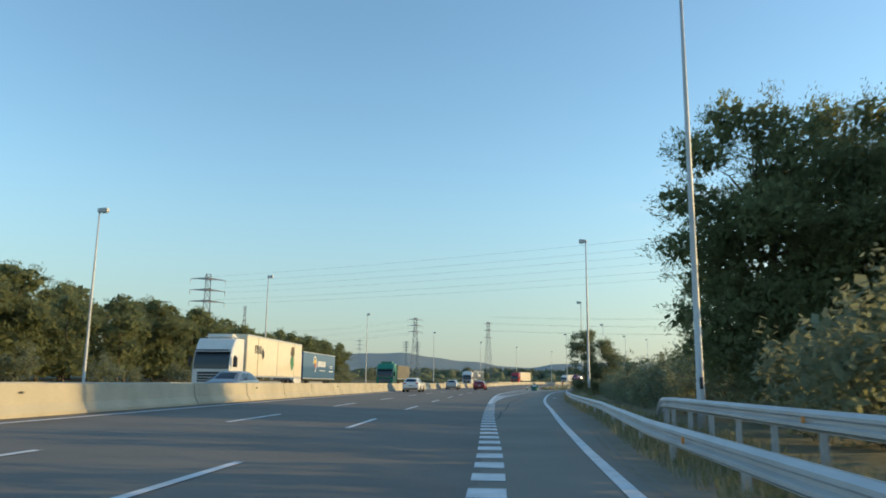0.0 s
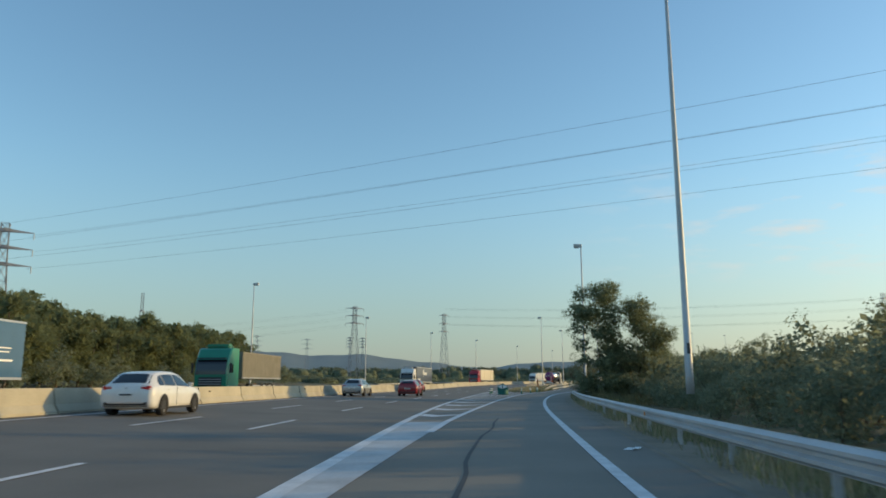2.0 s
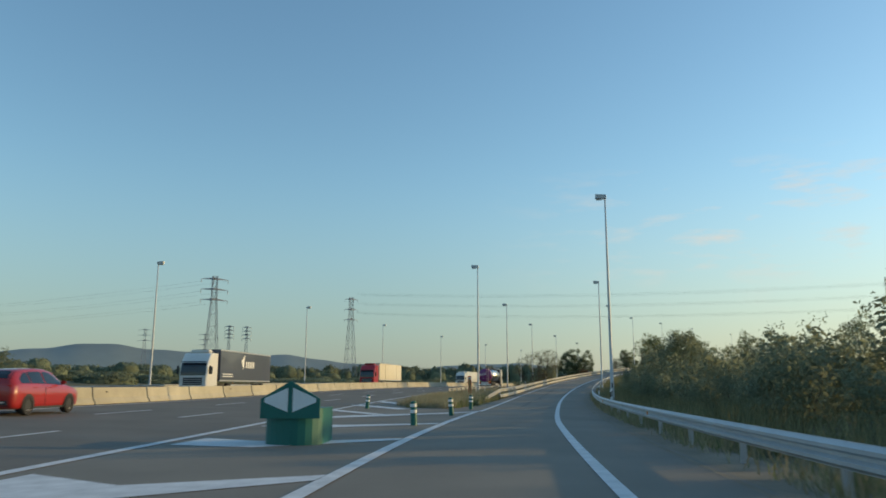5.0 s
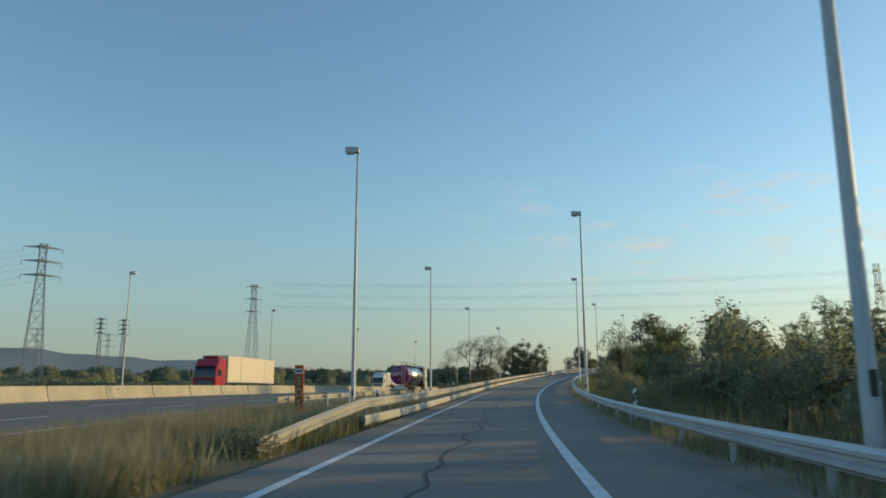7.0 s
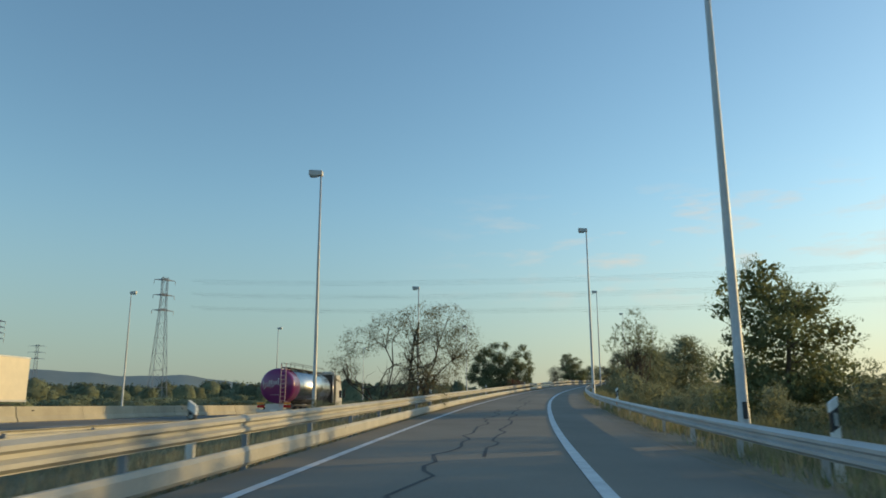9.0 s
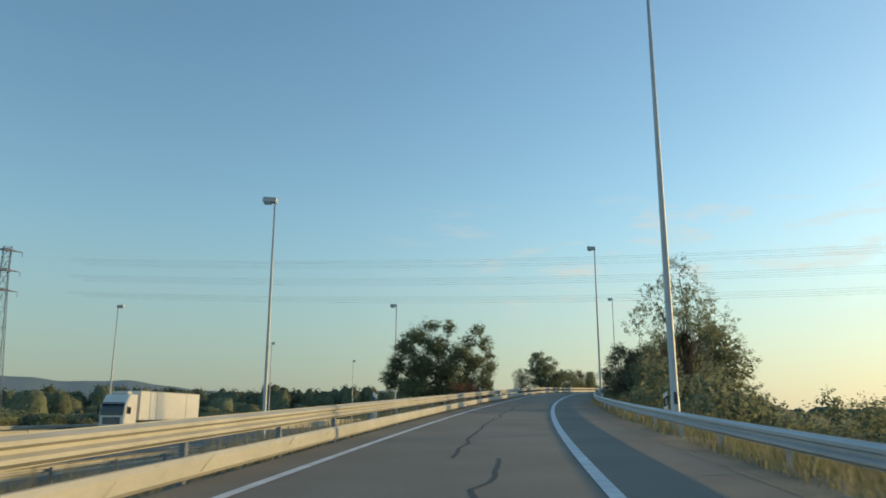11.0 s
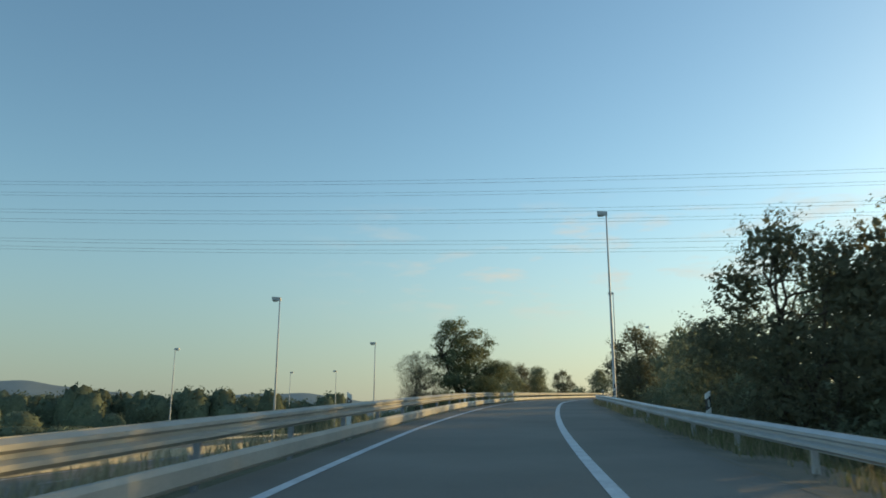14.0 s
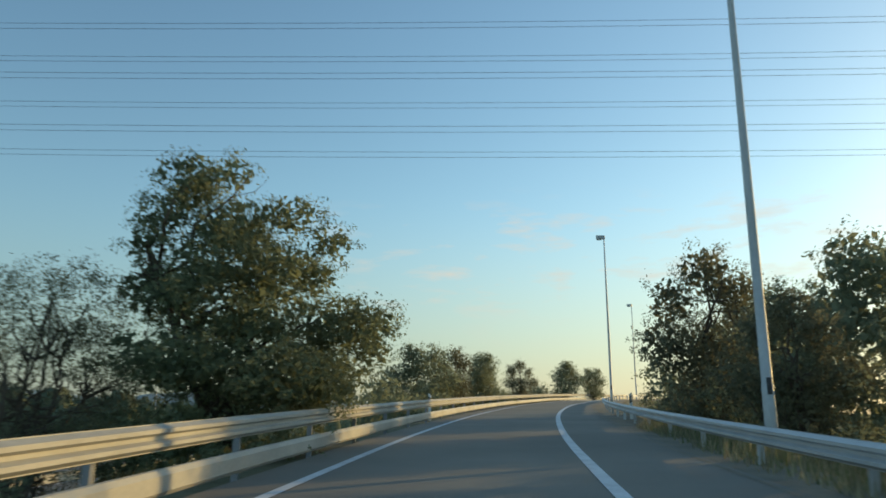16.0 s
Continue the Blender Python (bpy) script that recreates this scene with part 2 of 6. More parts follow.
class Axis:
    """A smooth line through plan points (x, y, z)."""

    def __init__(self, pts):
        p = np.array(pts, float)
        d = []
        for i in range(len(p) - 1):
            a, b = p[i], p[i + 1]
            L = np.linalg.norm((b - a)[:2])
            ta = (p[i + 1] - p[i - 1]) / np.linalg.norm((p[i + 1] - p[i - 1])[:2]) * L if i else b - a
            tb = (p[i + 2] - a) / np.linalg.norm((p[i + 2] - a)[:2]) * L if i + 2 < len(p) else b - a
            for u in np.linspace(0, 1, max(2, int(L)), endpoint=False):
                d.append((2 * u**3 - 3 * u**2 + 1) * a + (u**3 - 2 * u**2 + u) * ta + (3 * u**2 - 2 * u**3) * b + (u**3 - u**2) * tb)
        d.append(p[-1])
        self.p = np.array(d)
        self.s = np.concatenate([[0], np.cumsum(np.hypot(*np.diff(self.p[:, :2], axis=0).T))])
        self.n = self.s[-1]

    def s_of_y(self, y):
        return float(np.interp(y, self.p[:, 1], self.s))

    def at(self, s, lat=0.0, dz=0.0):
        c = [np.interp(s, self.s, self.p[:, k]) for k in range(3)]
        h = self.head(s)
        return Vector((c[0] + lat * h[1], c[1] - lat * h[0], c[2] + dz))

    def head(self, s):
        a, b = max(0, s - 1), min(self.n, s + 1)
        d = np.array([np.interp(b, self.s, self.p[:, k]) - np.interp(a, self.s, self.p[:, k]) for k in range(2)])
        return d / np.linalg.norm(d)

    def yaw(self, s):
        h = self.head(s)
        return math.degrees(math.atan2(-h[0], h[1]))

    def place(self, s, lat=0.0, dz=0.0, turn=0.0):
        q = self.at(s, lat, dz)
        return pose(q.x, q.y, q.z, 0, 0, self.yaw(s) + turn)

    def near(self, x, y):
        """Arc length, distance to the right, height of the line at the nearest place; arrays allowed."""
        x, y = np.asarray(x, float), np.asarray(y, float)
        i = np.argmin((x[..., None] - self.p[::2, 0]) ** 2 + (y[..., None] - self.p[::2, 1]) ** 2, axis=-1) * 2
        j = np.clip(i, 1, len(self.p) - 2)
        h = self.p[j + 1] - self.p[j - 1]
        h = h / np.hypot(h[..., 0], h[..., 1])[..., None]
        dx, dy = x - self.p[i, 0], y - self.p[i, 1]
        return self.s[i], dx * h[..., 1] - dy * h[..., 0], self.p[i, 2], np.hypot(dx, dy)


# ---- the plan: two lines of road ----
# slip road: the driven line; main road: the line at its right edge
RAMP = Axis([(-0.4, -70, 0), (-0.1, -20, 0), (0, 0, 0), (0.12, 26.6, 0), (0.67, 52.5, 0), (2.0, 77.1, 0), (3.76, 100.7, 0), (6.32, 123.6, 0), (9.88, 145.6, 0),
             (14.22, 166.8, 0), (18.9, 187.5, 0.13), (24.07, 208.2, 0.47), (29.66, 228.6, 0.99), (35.9, 248.8, 1.65), (42.78, 269.0, 2.4), (50.45, 289.1, 3.23),
             (58.94, 309.1, 4.11), (67.9, 328.5, 4.98), (77.53, 347.2, 5.84), (88.4, 366.8, 6.58), (101.5, 387.5, 7.34), (117.3, 409.2, 8.15), (138.2, 432.6, 9.05), (180.0, 463.0, 9.9)])
MAIN = Axis([(0.3, -70, 0), (-0.1, -20, 0), (-0.45, 10, 0), (-1.08, 30, 0), (-1.55, 55, 0), (-1.66, 78, 0), (-1.28, 97, 0), (-0.55, 113, 0), (1.1, 140, 0), (3.0, 166, 0.0), (5.6, 187, 0.14),
             (9.4, 207, 0.4), (14.6, 230, 0.6), (20.0, 250, 0.72), (32.0, 291, 0.85), (46.0, 333, 0.9), (62.5, 377, 0.9), (79.0, 412, 0.9), (100, 450, 0.9), (150, 525, 0.9), (240, 620, 0.9)])
BANK = -0.03
def main_z(lat):
    return BANK * max(lat, -11.2)


def lay(axis, ys, vals):
    """A distance that changes along the road, given by plan y."""
    ss = [axis.s_of_y(y) for y in ys]
    return lambda s: float(np.interp(s, ss, vals))


LINE_R = lay(RAMP, (0, 14, 38, 62, 88, 120, 150, 200, 240, 300, 330, 358, 420), (1.36, 1.38, 1.6, 1.5, 1.4, 1.38, 1.08, 1.11, 1.22, 1.17, 1.25, 1.34, 1.34))
LINE_L = lay(RAMP, (140, 155, 168, 197, 250, 285, 312, 330, 358, 420), (-2.6, -2.62, -2.75, -3.25, -3.52, -3.1, -2.82, -3.05, -2.84, -2.85))
RAIL_R = lay(RAMP, (-20, 14, 28, 60, 110, 140, 165, 190, 235, 270, 298, 318, 335, 360, 420), (2.4, 2.45, 3.1, 3.3, 3.7, 3.55, 3.5, 3.75, 4.15, 4.05, 3.9, 4.25, 4.25, 4.05, 3.9))


# ---- ground: one sheet to the horizon ----
def ground_z(x, y):
    """Height of the ground, with the bank that carries the slip road."""
    x, y = np.asarray(x, float), np.asarray(y, float)
    _, lat, z, _ = MAIN.near(x, y)
    lump = 0.25 * np.sin(x * 0.13 + 1.7) * np.cos(y * 0.11) + 0.12 * np.sin(x * 0.31 + y * 0.27)
    base = np.where(lat < -11, z + 0.33, z) - 0.22
    rise = np.clip(-lat - 29, 0, 60) * 0.035 + np.clip(lump, 0, 1) * np.clip((np.abs(lat + 13) - 18) / 8, 0, 1)
    g = base + rise
    on_main = (lat > -28) & (lat < 2.4)
    g = np.where(on_main, np.minimum(g, z - 0.03 * np.clip(lat, -11.2, 3) - 0.14), g)
    _, lat2, z2, d2 = RAMP.near(x, y)
    edge = np.where(lat2 > 0, np.clip(lat2 - 5.2, 0, 400), np.clip(-lat2 - 5.4, 0, 400))
    edge = np.maximum(edge, d2 - 7.5)
    bank = z2 - 0.10 - 0.45 * np.clip(edge, 0, 400)
    free = ~on_main
    g = np.where(free, np.maximum(g, bank), g)
    g = np.where((np.abs(lat2) < 5.3) & (d2 < 7), np.minimum(np.maximum(g, z2 - 0.3), z2 - 0.10), g)
    return g


def reach(lo, hi, step, far):
    mid = list(np.arange(lo, hi + 0.1, step))
    out, d = [], step
    while hi + sum(out) < far:
        d *= 1.5
        out.append(d)
    up = list(hi + np.cumsum(out))
    down = list(lo - np.cumsum(out))[::-1]
    return np.array(down + mid + up)


gx, gy = reach(-60, 150, 1.6, 4600), reach(-30, 440, 2.2, 4600)
XX, YY = np.meshgrid(gx, gy)
ZZ = np.empty_like(XX)
for row in range(len(gy)):
    ZZ[row] = ground_z(XX[row], YY[row])
nx = len(gx)
ground = link_mesh("ground", np.stack([XX.ravel(), YY.ravel(), ZZ.ravel()], 1).tolist(),
                   [(r * nx + c, r * nx + c + 1, (r + 1) * nx + c + 1, (r + 1) * nx + c) for r in range(len(gy) - 1) for c in range(nx - 1)], GRASS, smooth=True)
tagged(ground, "dry grassy ground with bare earth beside the roads", "ground", kind="structure")

# far hills, several ridges; their blue haze is painted into the base colour
def ridge(dist, a0, a1, height, seed, label):
    rnd = random.Random(seed)
    ph = [rnd.uniform(0, 6.28) for _ in range(8)]
    verts, faces, n = [], [], 220
    for i in range(n + 1):
        a = radians(a0 + (a1 - a0) * i / n)
        u = i / n
        h = height * (0.62 + 0.2 * math.sin(7 * u + ph[0]) + 0.13 * math.sin(17 * u + ph[1]) + 0.07 * math.sin(41 * u + ph[2]) + 0.025 * math.sin(97 * u + ph[3]) + 0.012 * math.sin(211 * u + ph[4]))
        h *= min(1, 6 * u, 6 * (1 - u)) ** 0.5
        for k, (dd, hh) in enumerate(((0, -20), (0.05, 0.45 * h), (0.1, h), (0.22, -30))):
            r = dist * (1 + dd)
            verts.append((math.sin(a) * r, 150 + math.cos(a) * r, hh))
    for i in range(n):
        for k in range(3):
            b = i * 4 + k
            faces.append((b, b + 4, b + 5, b + 1))
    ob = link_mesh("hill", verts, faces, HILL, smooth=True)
    return tagged(ob, label, "hill", kind="structure")


ridge(3300, -75, 24, 182, 5, "far wooded hills with blue haze painted into their colour")
ridge(2500, -80, 10, 62, 9, "lower wooded hills with blue haze painted into their colour")


# ---- roads ----
def strip(name, left, right, cols, material, label):
    verts, faces = [], []
    for a, b in zip(left, right):
        for k in range(cols + 1):
            p = a.lerp(b, k / cols)
            verts.append((p.x, p.y, p.z))
        verts.append((b.x, b.y, b.z - 0.25))
        verts.append((a.x, a.y, a.z - 0.25))
    w = cols + 3
    for i in range(len(left) - 1):
        for k in range(cols + 1):
            o = i * w + k
            faces.append((o, o + 1, o + 1 + w, o + w))
        o = i * w
        faces.append((o + cols + 2, o, o + w, o + w + cols + 2))
    ob = link_mesh(name, verts, faces, material)
    return tagged(ob, label, "road", kind="structure")


ss = np.arange(0, MAIN.n - 1, 3.0)
GORE_M = MAIN.s_of_y(166)
road_main = strip("road", [MAIN.at(s, -11.2, main_z(-11.2)) for s in ss], [MAIN.at(s, 0.0 if s < GORE_M else 2.2, 0 if s < GORE_M else -0.066) for s in ss], 4, ASPHALT,
                  "dark grey asphalt motorway carriageway with white lines")
road_far = strip("road", [MAIN.at(s, -26.2, 0.336) for s in ss], [MAIN.at(s, -11.2, 0.336) for s in ss], 3, ASPHALT, "dark grey asphalt carriageway beyond the median barrier")
ys = np.append(np.arange(-69, 164, 2.5), (164.5, 166.0, 169.0))
TAIL = [(169.05, 7.4), (171.0, 6.7), (176.0, 6.3), (182.0, 6.2), (188.0, 6.4)]
road_exit = strip("road", [MAIN.at(MAIN.s_of_y(y), 0, -0.008 if y > 165 else 0) for y in list(ys) + [q[0] for q in TAIL]],
                  [RAMP.at(RAMP.s_of_y(y), RAIL_R(RAMP.s_of_y(y)) - 0.55, -0.008 if y > 165 else 0) for y in ys] + [Vector((x, y, -0.008 + 0.14 * max(0, y - 170) / 18)) for y, x in TAIL], 3, ASPHALT_OLD,
                  "grey asphalt exit lane with a painted gore")
s166 = RAMP.s_of_y(166)
rs = np.arange(s166, RAMP.n - 1, 2.5)
road_ramp = strip("road", [RAMP.at(s, LINE_L(s) - 0.95) for s in rs], [RAMP.at(s, RAIL_R(s) - 0.55) for s in rs], 3, ASPHALT_OLD,
                  "worn grey asphalt slip road climbing in a right-hand bend")


def ribbon(name, axis, s0, s1, lat, width, parent, material=PAINT, step=2.0, dz=0.006, bank=False):
    f = lat if callable(lat) else (lambda s: lat)
    n = max(1, int(math.ceil((s1 - s0) / step)))
    verts, faces = [], []
    for i in range(n + 1):
        s = s0 + (s1 - s0) * i / n
        for e in (-0.5, 0.5):
            l = f(s) + e * width
            p = axis.at(s, l, (main_z(l) if bank else 0) + dz)
            verts.append(tuple(p))
    for i in range(n):
        o = 2 * i
        faces.append((o, o + 1, o + 3, o + 2))
    return link_mesh(name, verts, faces, material, parent)


ribbon("edge_line", RAMP, 5, RAMP.n - 4, LINE_R, 0.20, road_exit, step=2.5, dz=0.008)
ribbon("edge_line", RAMP, s166 - 6, RAMP.n - 4, LINE_L, 0.17, road_ramp, step=2.5, dz=0.008)
ribbon("edge_line", MAIN, 5, MAIN.n - 8, -10.2, 0.18, road_main, step=4, dz=0.01, bank=True)
ribbon("edge_line", MAIN, MAIN.s_of_y(46), MAIN.n - 8, 0.0, 0.26, road_main, step=3, dz=0.012)
for lat in (-3.45, -6.6):
    for k in range(40):
        y0 = -7.5 + 13.2 * k
        if y0 > 480:
            break
        s0 = MAIN.s_of_y(y0) + (0 if lat > -4 else 0.2)
        ribbon("lane_dash", MAIN, s0, s0 + 5.0, lat, 0.14, road_main, step=2.5, dz=0.01, bank=True)
for lat in (-15.2, -18.8, -22.4):
    for k in range(40):
        s0 = 10 + 12.5 * k
        verts = [tuple(MAIN.at(s0 + a, lat + b, 0.345)) for a in (0, 5) for b in (-0.07, 0.07)]
        link_mesh("lane_dash", verts, [(0, 1, 3, 2)], PAINT, road_far)
# short thick dashes of the exit lane
s_b = MAIN.s_of_y(-8)
while s_b < MAIN.s_of_y(46.5):
    ribbon("block_mark", MAIN, s_b, s_b + 0.78, lambda s: 0.12, 0.46, road_exit, step=1, dz=0.008)
    s_b += 1.5
# gore: filled nose, right line, chevrons
GORE_R = lay(RAMP, (46, 60, 78, 97, 120, 140, 166), (-1.65, -2.0, -2.28, -2.06, -2.16, -2.60, -2.86))


def gore_pt(y, u, dz=0.008):
    """A point of the painted nose: u runs from its left line to its right line."""
    a, s = MAIN.at(MAIN.s_of_y(y)), RAMP.s_of_y(y)
    b = RAMP.at(s, GORE_R(s))
    p = a.lerp(b, u)
    return (p.x, p.y, p.z + dz)


verts = [gore_pt(y, u) for y in np.linspace(47, 77.5, 10) for u in (0.1, 1)]
PAINT_W = mat("worn_paint", (0.46, 0.47, 0.475), 0.7, vary=0.25, scale=1.2, fine=15, bump=0.1)
link_mesh("gore_fill", verts, [(2 * i, 2 * i + 1, 2 * i + 3, 2 * i + 2) for i in range(9)], PAINT_W, road_exit)
ribbon("edge_line", RAMP, RAMP.s_of_y(72), s166 - 6, lambda s: GORE_R(s), 0.24, road_exit, dz=0.014)
for k in range(10):
    y0 = 81.2 + 7.2 * k
    pts = [gore_pt(y0 + dy, u, 0.01) for u, dy in ((0.08, 0.9), (0.45, 0.0), (0.97, 1.7), (0.97, 2.3), (0.47, 1.5), (0.1, 2.9))]
    link_mesh("chevron", pts, [(0, 1, 4, 5), (1, 2, 3, 4)], PAINT, road_exit)
# closing bar and white blocks behind the nose
def nose_z(x, y):
    p, q = MAIN.at(MAIN.s_of_y(y)), RAMP.at(RAMP.s_of_y(y), -4)
    return p.z + (q.z - p.z) * min(1, max(0, (x - p.x) / (q.x - p.x))) * 0.6 + 0.012


def painted(name, pts):
    link_mesh(name, [(x, y, nose_z(x, y)) for x, y in pts], [tuple(range(len(pts)))], PAINT, road_exit)


painted("closing_bar", [(2.9, 152.2), (4.3, 153.7), (5.75, 154.95), (7.85, 157.0), (9.9, 159.75), (9.8, 160.3), (7.7, 158.1), (5.1, 156.4), (4.0, 155.4), (2.6, 153.3)])
painted("white_block", [(1.9, 163.4), (2.75, 163.6), (5.63, 156.75), (5.06, 156.5)])
painted("white_block", [(2.95, 171.5), (4.05, 171.6), (6.75, 164.3), (6.1, 163.4)])
painted("white_block", [(4.63, 177.9), (4.94, 180.6), (6.9, 173.5), (7.09, 170.6)])
painted("lane_dash", [(3.77, 163.8), (4.29, 163.75), (4.29, 163.95), (3.77, 164.0)])
# bare earth under the outer rail
link_mesh("bare_strip", [tuple(RAMP.at(s, RAIL_R(s) + e, z)) for s in np.arange(4, RAMP.n - 6, 2.5) for e, z in ((-0.75, 0.004), (-0.2, -0.015), (0.5, -0.05), (1.1, -0.14))],
          [(4 * i + k, 4 * i + k + 1, 4 * i + k + 5, 4 * i + k + 4) for i in range(len(np.arange(4, RAMP.n - 6, 2.5)) - 1) for k in range(3)], EARTH, road_exit, "dusty bare earth under the rail")
# cracks and tar seams on the slip road
rnd = random.Random(7)
for lat, y0, y1, amp in ((-0.95, 168, 214, 0.25), (-1.3, 205, 247, 0.3), (-0.4, 222, 262, 0.2), (-1.1, 262, 305, 0.15), (-0.7, 20, 80, 0.1)):
    s0, s1 = RAMP.s_of_y(y0), RAMP.s_of_y(y1)
    wob = [rnd.uniform(-amp, amp) for _ in range(40)]
    f = lambda s, s0=s0, s1=s1, lat=lat, wob=wob: lat + float(np.interp((s - s0) / (s1 - s0) * 39, range(40), wob))
    ribbon("tar_seam", RAMP, s0, s1, f, 0.07, road_exit if y0 < 150 else road_ramp, SEAM, 0.7, 0.005)
for y0, l0, l1 in ((205.5, -2.9, -0.6), (216, -3.0, 1.0), (236, -3.2, -0.9), (246, -3.4, -1.2), (288, -2.6, -0.4)):
    s0 = RAMP.s_of_y(y0)
    verts, n = [], 14
    for i in range(n + 1):
        l = l0 + (l1 - l0) * i / n
        j = rnd.uniform(-0.1, 0.1) + 0.25 * math.sin(i * 0.6)
        for e in (-0.025, 0.025):
            verts.append(tuple(RAMP.at(s0 + j + e, l, 0.005)))
    link_mesh("tar_seam", verts, [(2 * i, 2 * i + 1, 2 * i + 3, 2 * i + 2) for i in range(n)], SEAM, road_ramp)


# ---- median barrier of concrete segments ----
def barrier_profile():
    half = [(0.30, 0.0), (0.30, 0.08), (0.17, 0.30), (0.10, 0.78), (0.08, 0.81)]
    return half + [(-a, b) for a, b in half[::-1]]


med = thing("concrete_barrier", pose(0, 0, 0), "tall cream concrete median barrier in joined segments", "barrier", kind="structure")
bm = loft_bm([[(a, y, b) for a, b in barrier_profile()] for y in (0, 0.02, 5.96, 5.98)])
seg0 = part("segment", bm, CONCRETE, med)
slot = part("drain_slot", box_bm(0.14, 0.10, 0.05, (0, 0, 0)), DARK)
first = True
k = 0
for s in np.arange(2, MAIN.n - 8, 6.0):
    a, b = MAIN.at(s, -11.2, 0.336), MAIN.at(s + 6.0, -11.2, 0.336)
    yaw = math.degrees(math.atan2(-(b.x - a.x), b.y - a.y))
    m = Matrix.Translation(a) @ pose(0, 0, 0, math.degrees(math.atan2(b.z - a.z, 6.0)), 0, yaw)
    o = seg0 if first else shared("segment", seg0, med, m)
    o.matrix_basis = m
    first = False
    k += 1
    if k % 3 == 0:
        q = m @ Vector((0.135, 1.3, 0.56))
        o2 = slot if k == 3 else new("drain_slot", slot.data)
        o2.parent = med
        o2.matrix_basis = Matrix.Translation(q) @ pose(0, 0, 0, 0, 0, yaw)


# ---- guard rails ----
def wbeam(side):
    """A W-beam's section with its thickness: (right, up) about its middle; side -1 faces the road on the left."""
    zs = [-0.155, -0.145, -0.10, -0.055, -0.02, 0.02, 0.055, 0.10, 0.145, 0.155]
    ds = [0.0, 0.0, 0.075, 0.075, 0.01, 0.01, 0.075, 0.075, 0.0, 0.0]
    front = [(side * d, z) for d, z in zip(ds, zs)]
    back = [(side * (d - 0.012), z) for d, z in zip(ds, zs)][::-1]
    return front + back


def guard_rail(axis, s0, s1, lat, top, side, label, material, post_step=4.0, low_plate=None, start_drop=False, end_drop=False, post_mat=None):
    """side: towards the road, -1 left or 1 right of the rail."""
    root = thing("guard_rail", pose(0, 0, 0), label, "guard rail", kind="structure")
    f = lat if callable(lat) else (lambda s: lat)
    prof = wbeam(side)
    n = int((s1 - s0) / 4.0)

    def dz(s):
        d = 0
        if start_drop:
            d -= 0.62 * max(0, 1 - (s - s0) / 8.0) ** 1.3
        if end_drop:
            d -= 0.62 * max(0, 1 - (s1 - s) / 6.0) ** 1.3
        return d
    for i in range(n):
        a, b = s0 + 4.0 * i, s0 + 4.0 * (i + 1) + 0.15
        rings = [[axis.at(s, f(s) + l + (0.004 if i % 2 else 0) * side, top - 0.155 + z + dz(s)) for l, z in prof] for s in (a, (a + b) / 2, b)]
        part("beam", loft_bm(rings), material, root)
        if low_plate is not None and a >= low_plate:
            rings = [[axis.at(s, f(s) + side * d, z) for d, z in ((0.05, 0.07), (0.085, 0.12), (0.085, 0.30), (0.05, 0.36), (0.02, 0.37), (0.05, 0.29), (0.05, 0.13), (0.02, 0.06))] for s in (a, (a + b) / 2, b)]
            part("lower_plate", loft_bm(rings), material, root)
    bm = box_bm(0.10, 0.055, 1.25, (0, 0, -0.62))
    post0 = part("post", bm, post_mat or STEEL, root)
    arm0 = part("spacer", box_bm(0.16, 0.10, 0.10, (0, 0, 0)), post_mat or STEEL, root)
    s, firstp = s0 + 1.0, True
    while s < s1 - 0.5:
        m = axis.place(s, f(s) - side * 0.17, top - 0.62 - 0.06 + dz(s))
        if firstp:
            post0.matrix_basis = m
        else:
            shared("post", post0, root, m)
        m = axis.place(s, f(s) - side * 0.08, top - 0.2 + dz(s))
        if firstp:
            arm0.matrix_basis = m
        else:
            shared("spacer", arm0, root, m)
        firstp = False
        s += post_step
    return root


LEAD = RAMP.s_of_y
rail_r = guard_rail(RAMP, LEAD(-24), RAMP.n - 6, RAIL_R, 0.64, -1, "galvanised steel guard rail along the outer verge", STEEL, 4.0)
rail_r2 = guard_rail(RAMP, LEAD(-26), LEAD(27.4), lay(RAMP, (-26, 21.5, 27.5), (4.1, 4.1, 5.0)), 0.95, -1, "second galvanised guard rail on a raised verge, ending in a slope", STEEL, 2.0, end_drop=True)
LEFT_RAIL = lay(RAMP, (178, 186, 197, 250, 285, 320, 420), (-4.9, -4.35, -4.2, -4.45, -4.1, -3.9, -4.0))
guard_rail(RAMP, LEAD(180.5), RAMP.n - 6, LEFT_RAIL, 0.87, 1, "weathered steel guard rail with a lower plate for riders", STEEL_OLD, 4.0, low_plate=LEAD(187), start_drop=True, post_mat=LATTICE)
guard_rail(MAIN, MAIN.s_of_y(204), MAIN.s_of_y(470), 2.6, 0.62, -1, "weathered guard rail seen from behind beside the motorway", STEEL_OLD, 4.0, post_mat=LATTICE)
guard_rail(MAIN, 4, MAIN.n - 10, -26.6, 1.05, 1, "guard rail along the far edge of the opposite carriageway", STEEL_OLD, 8.0)
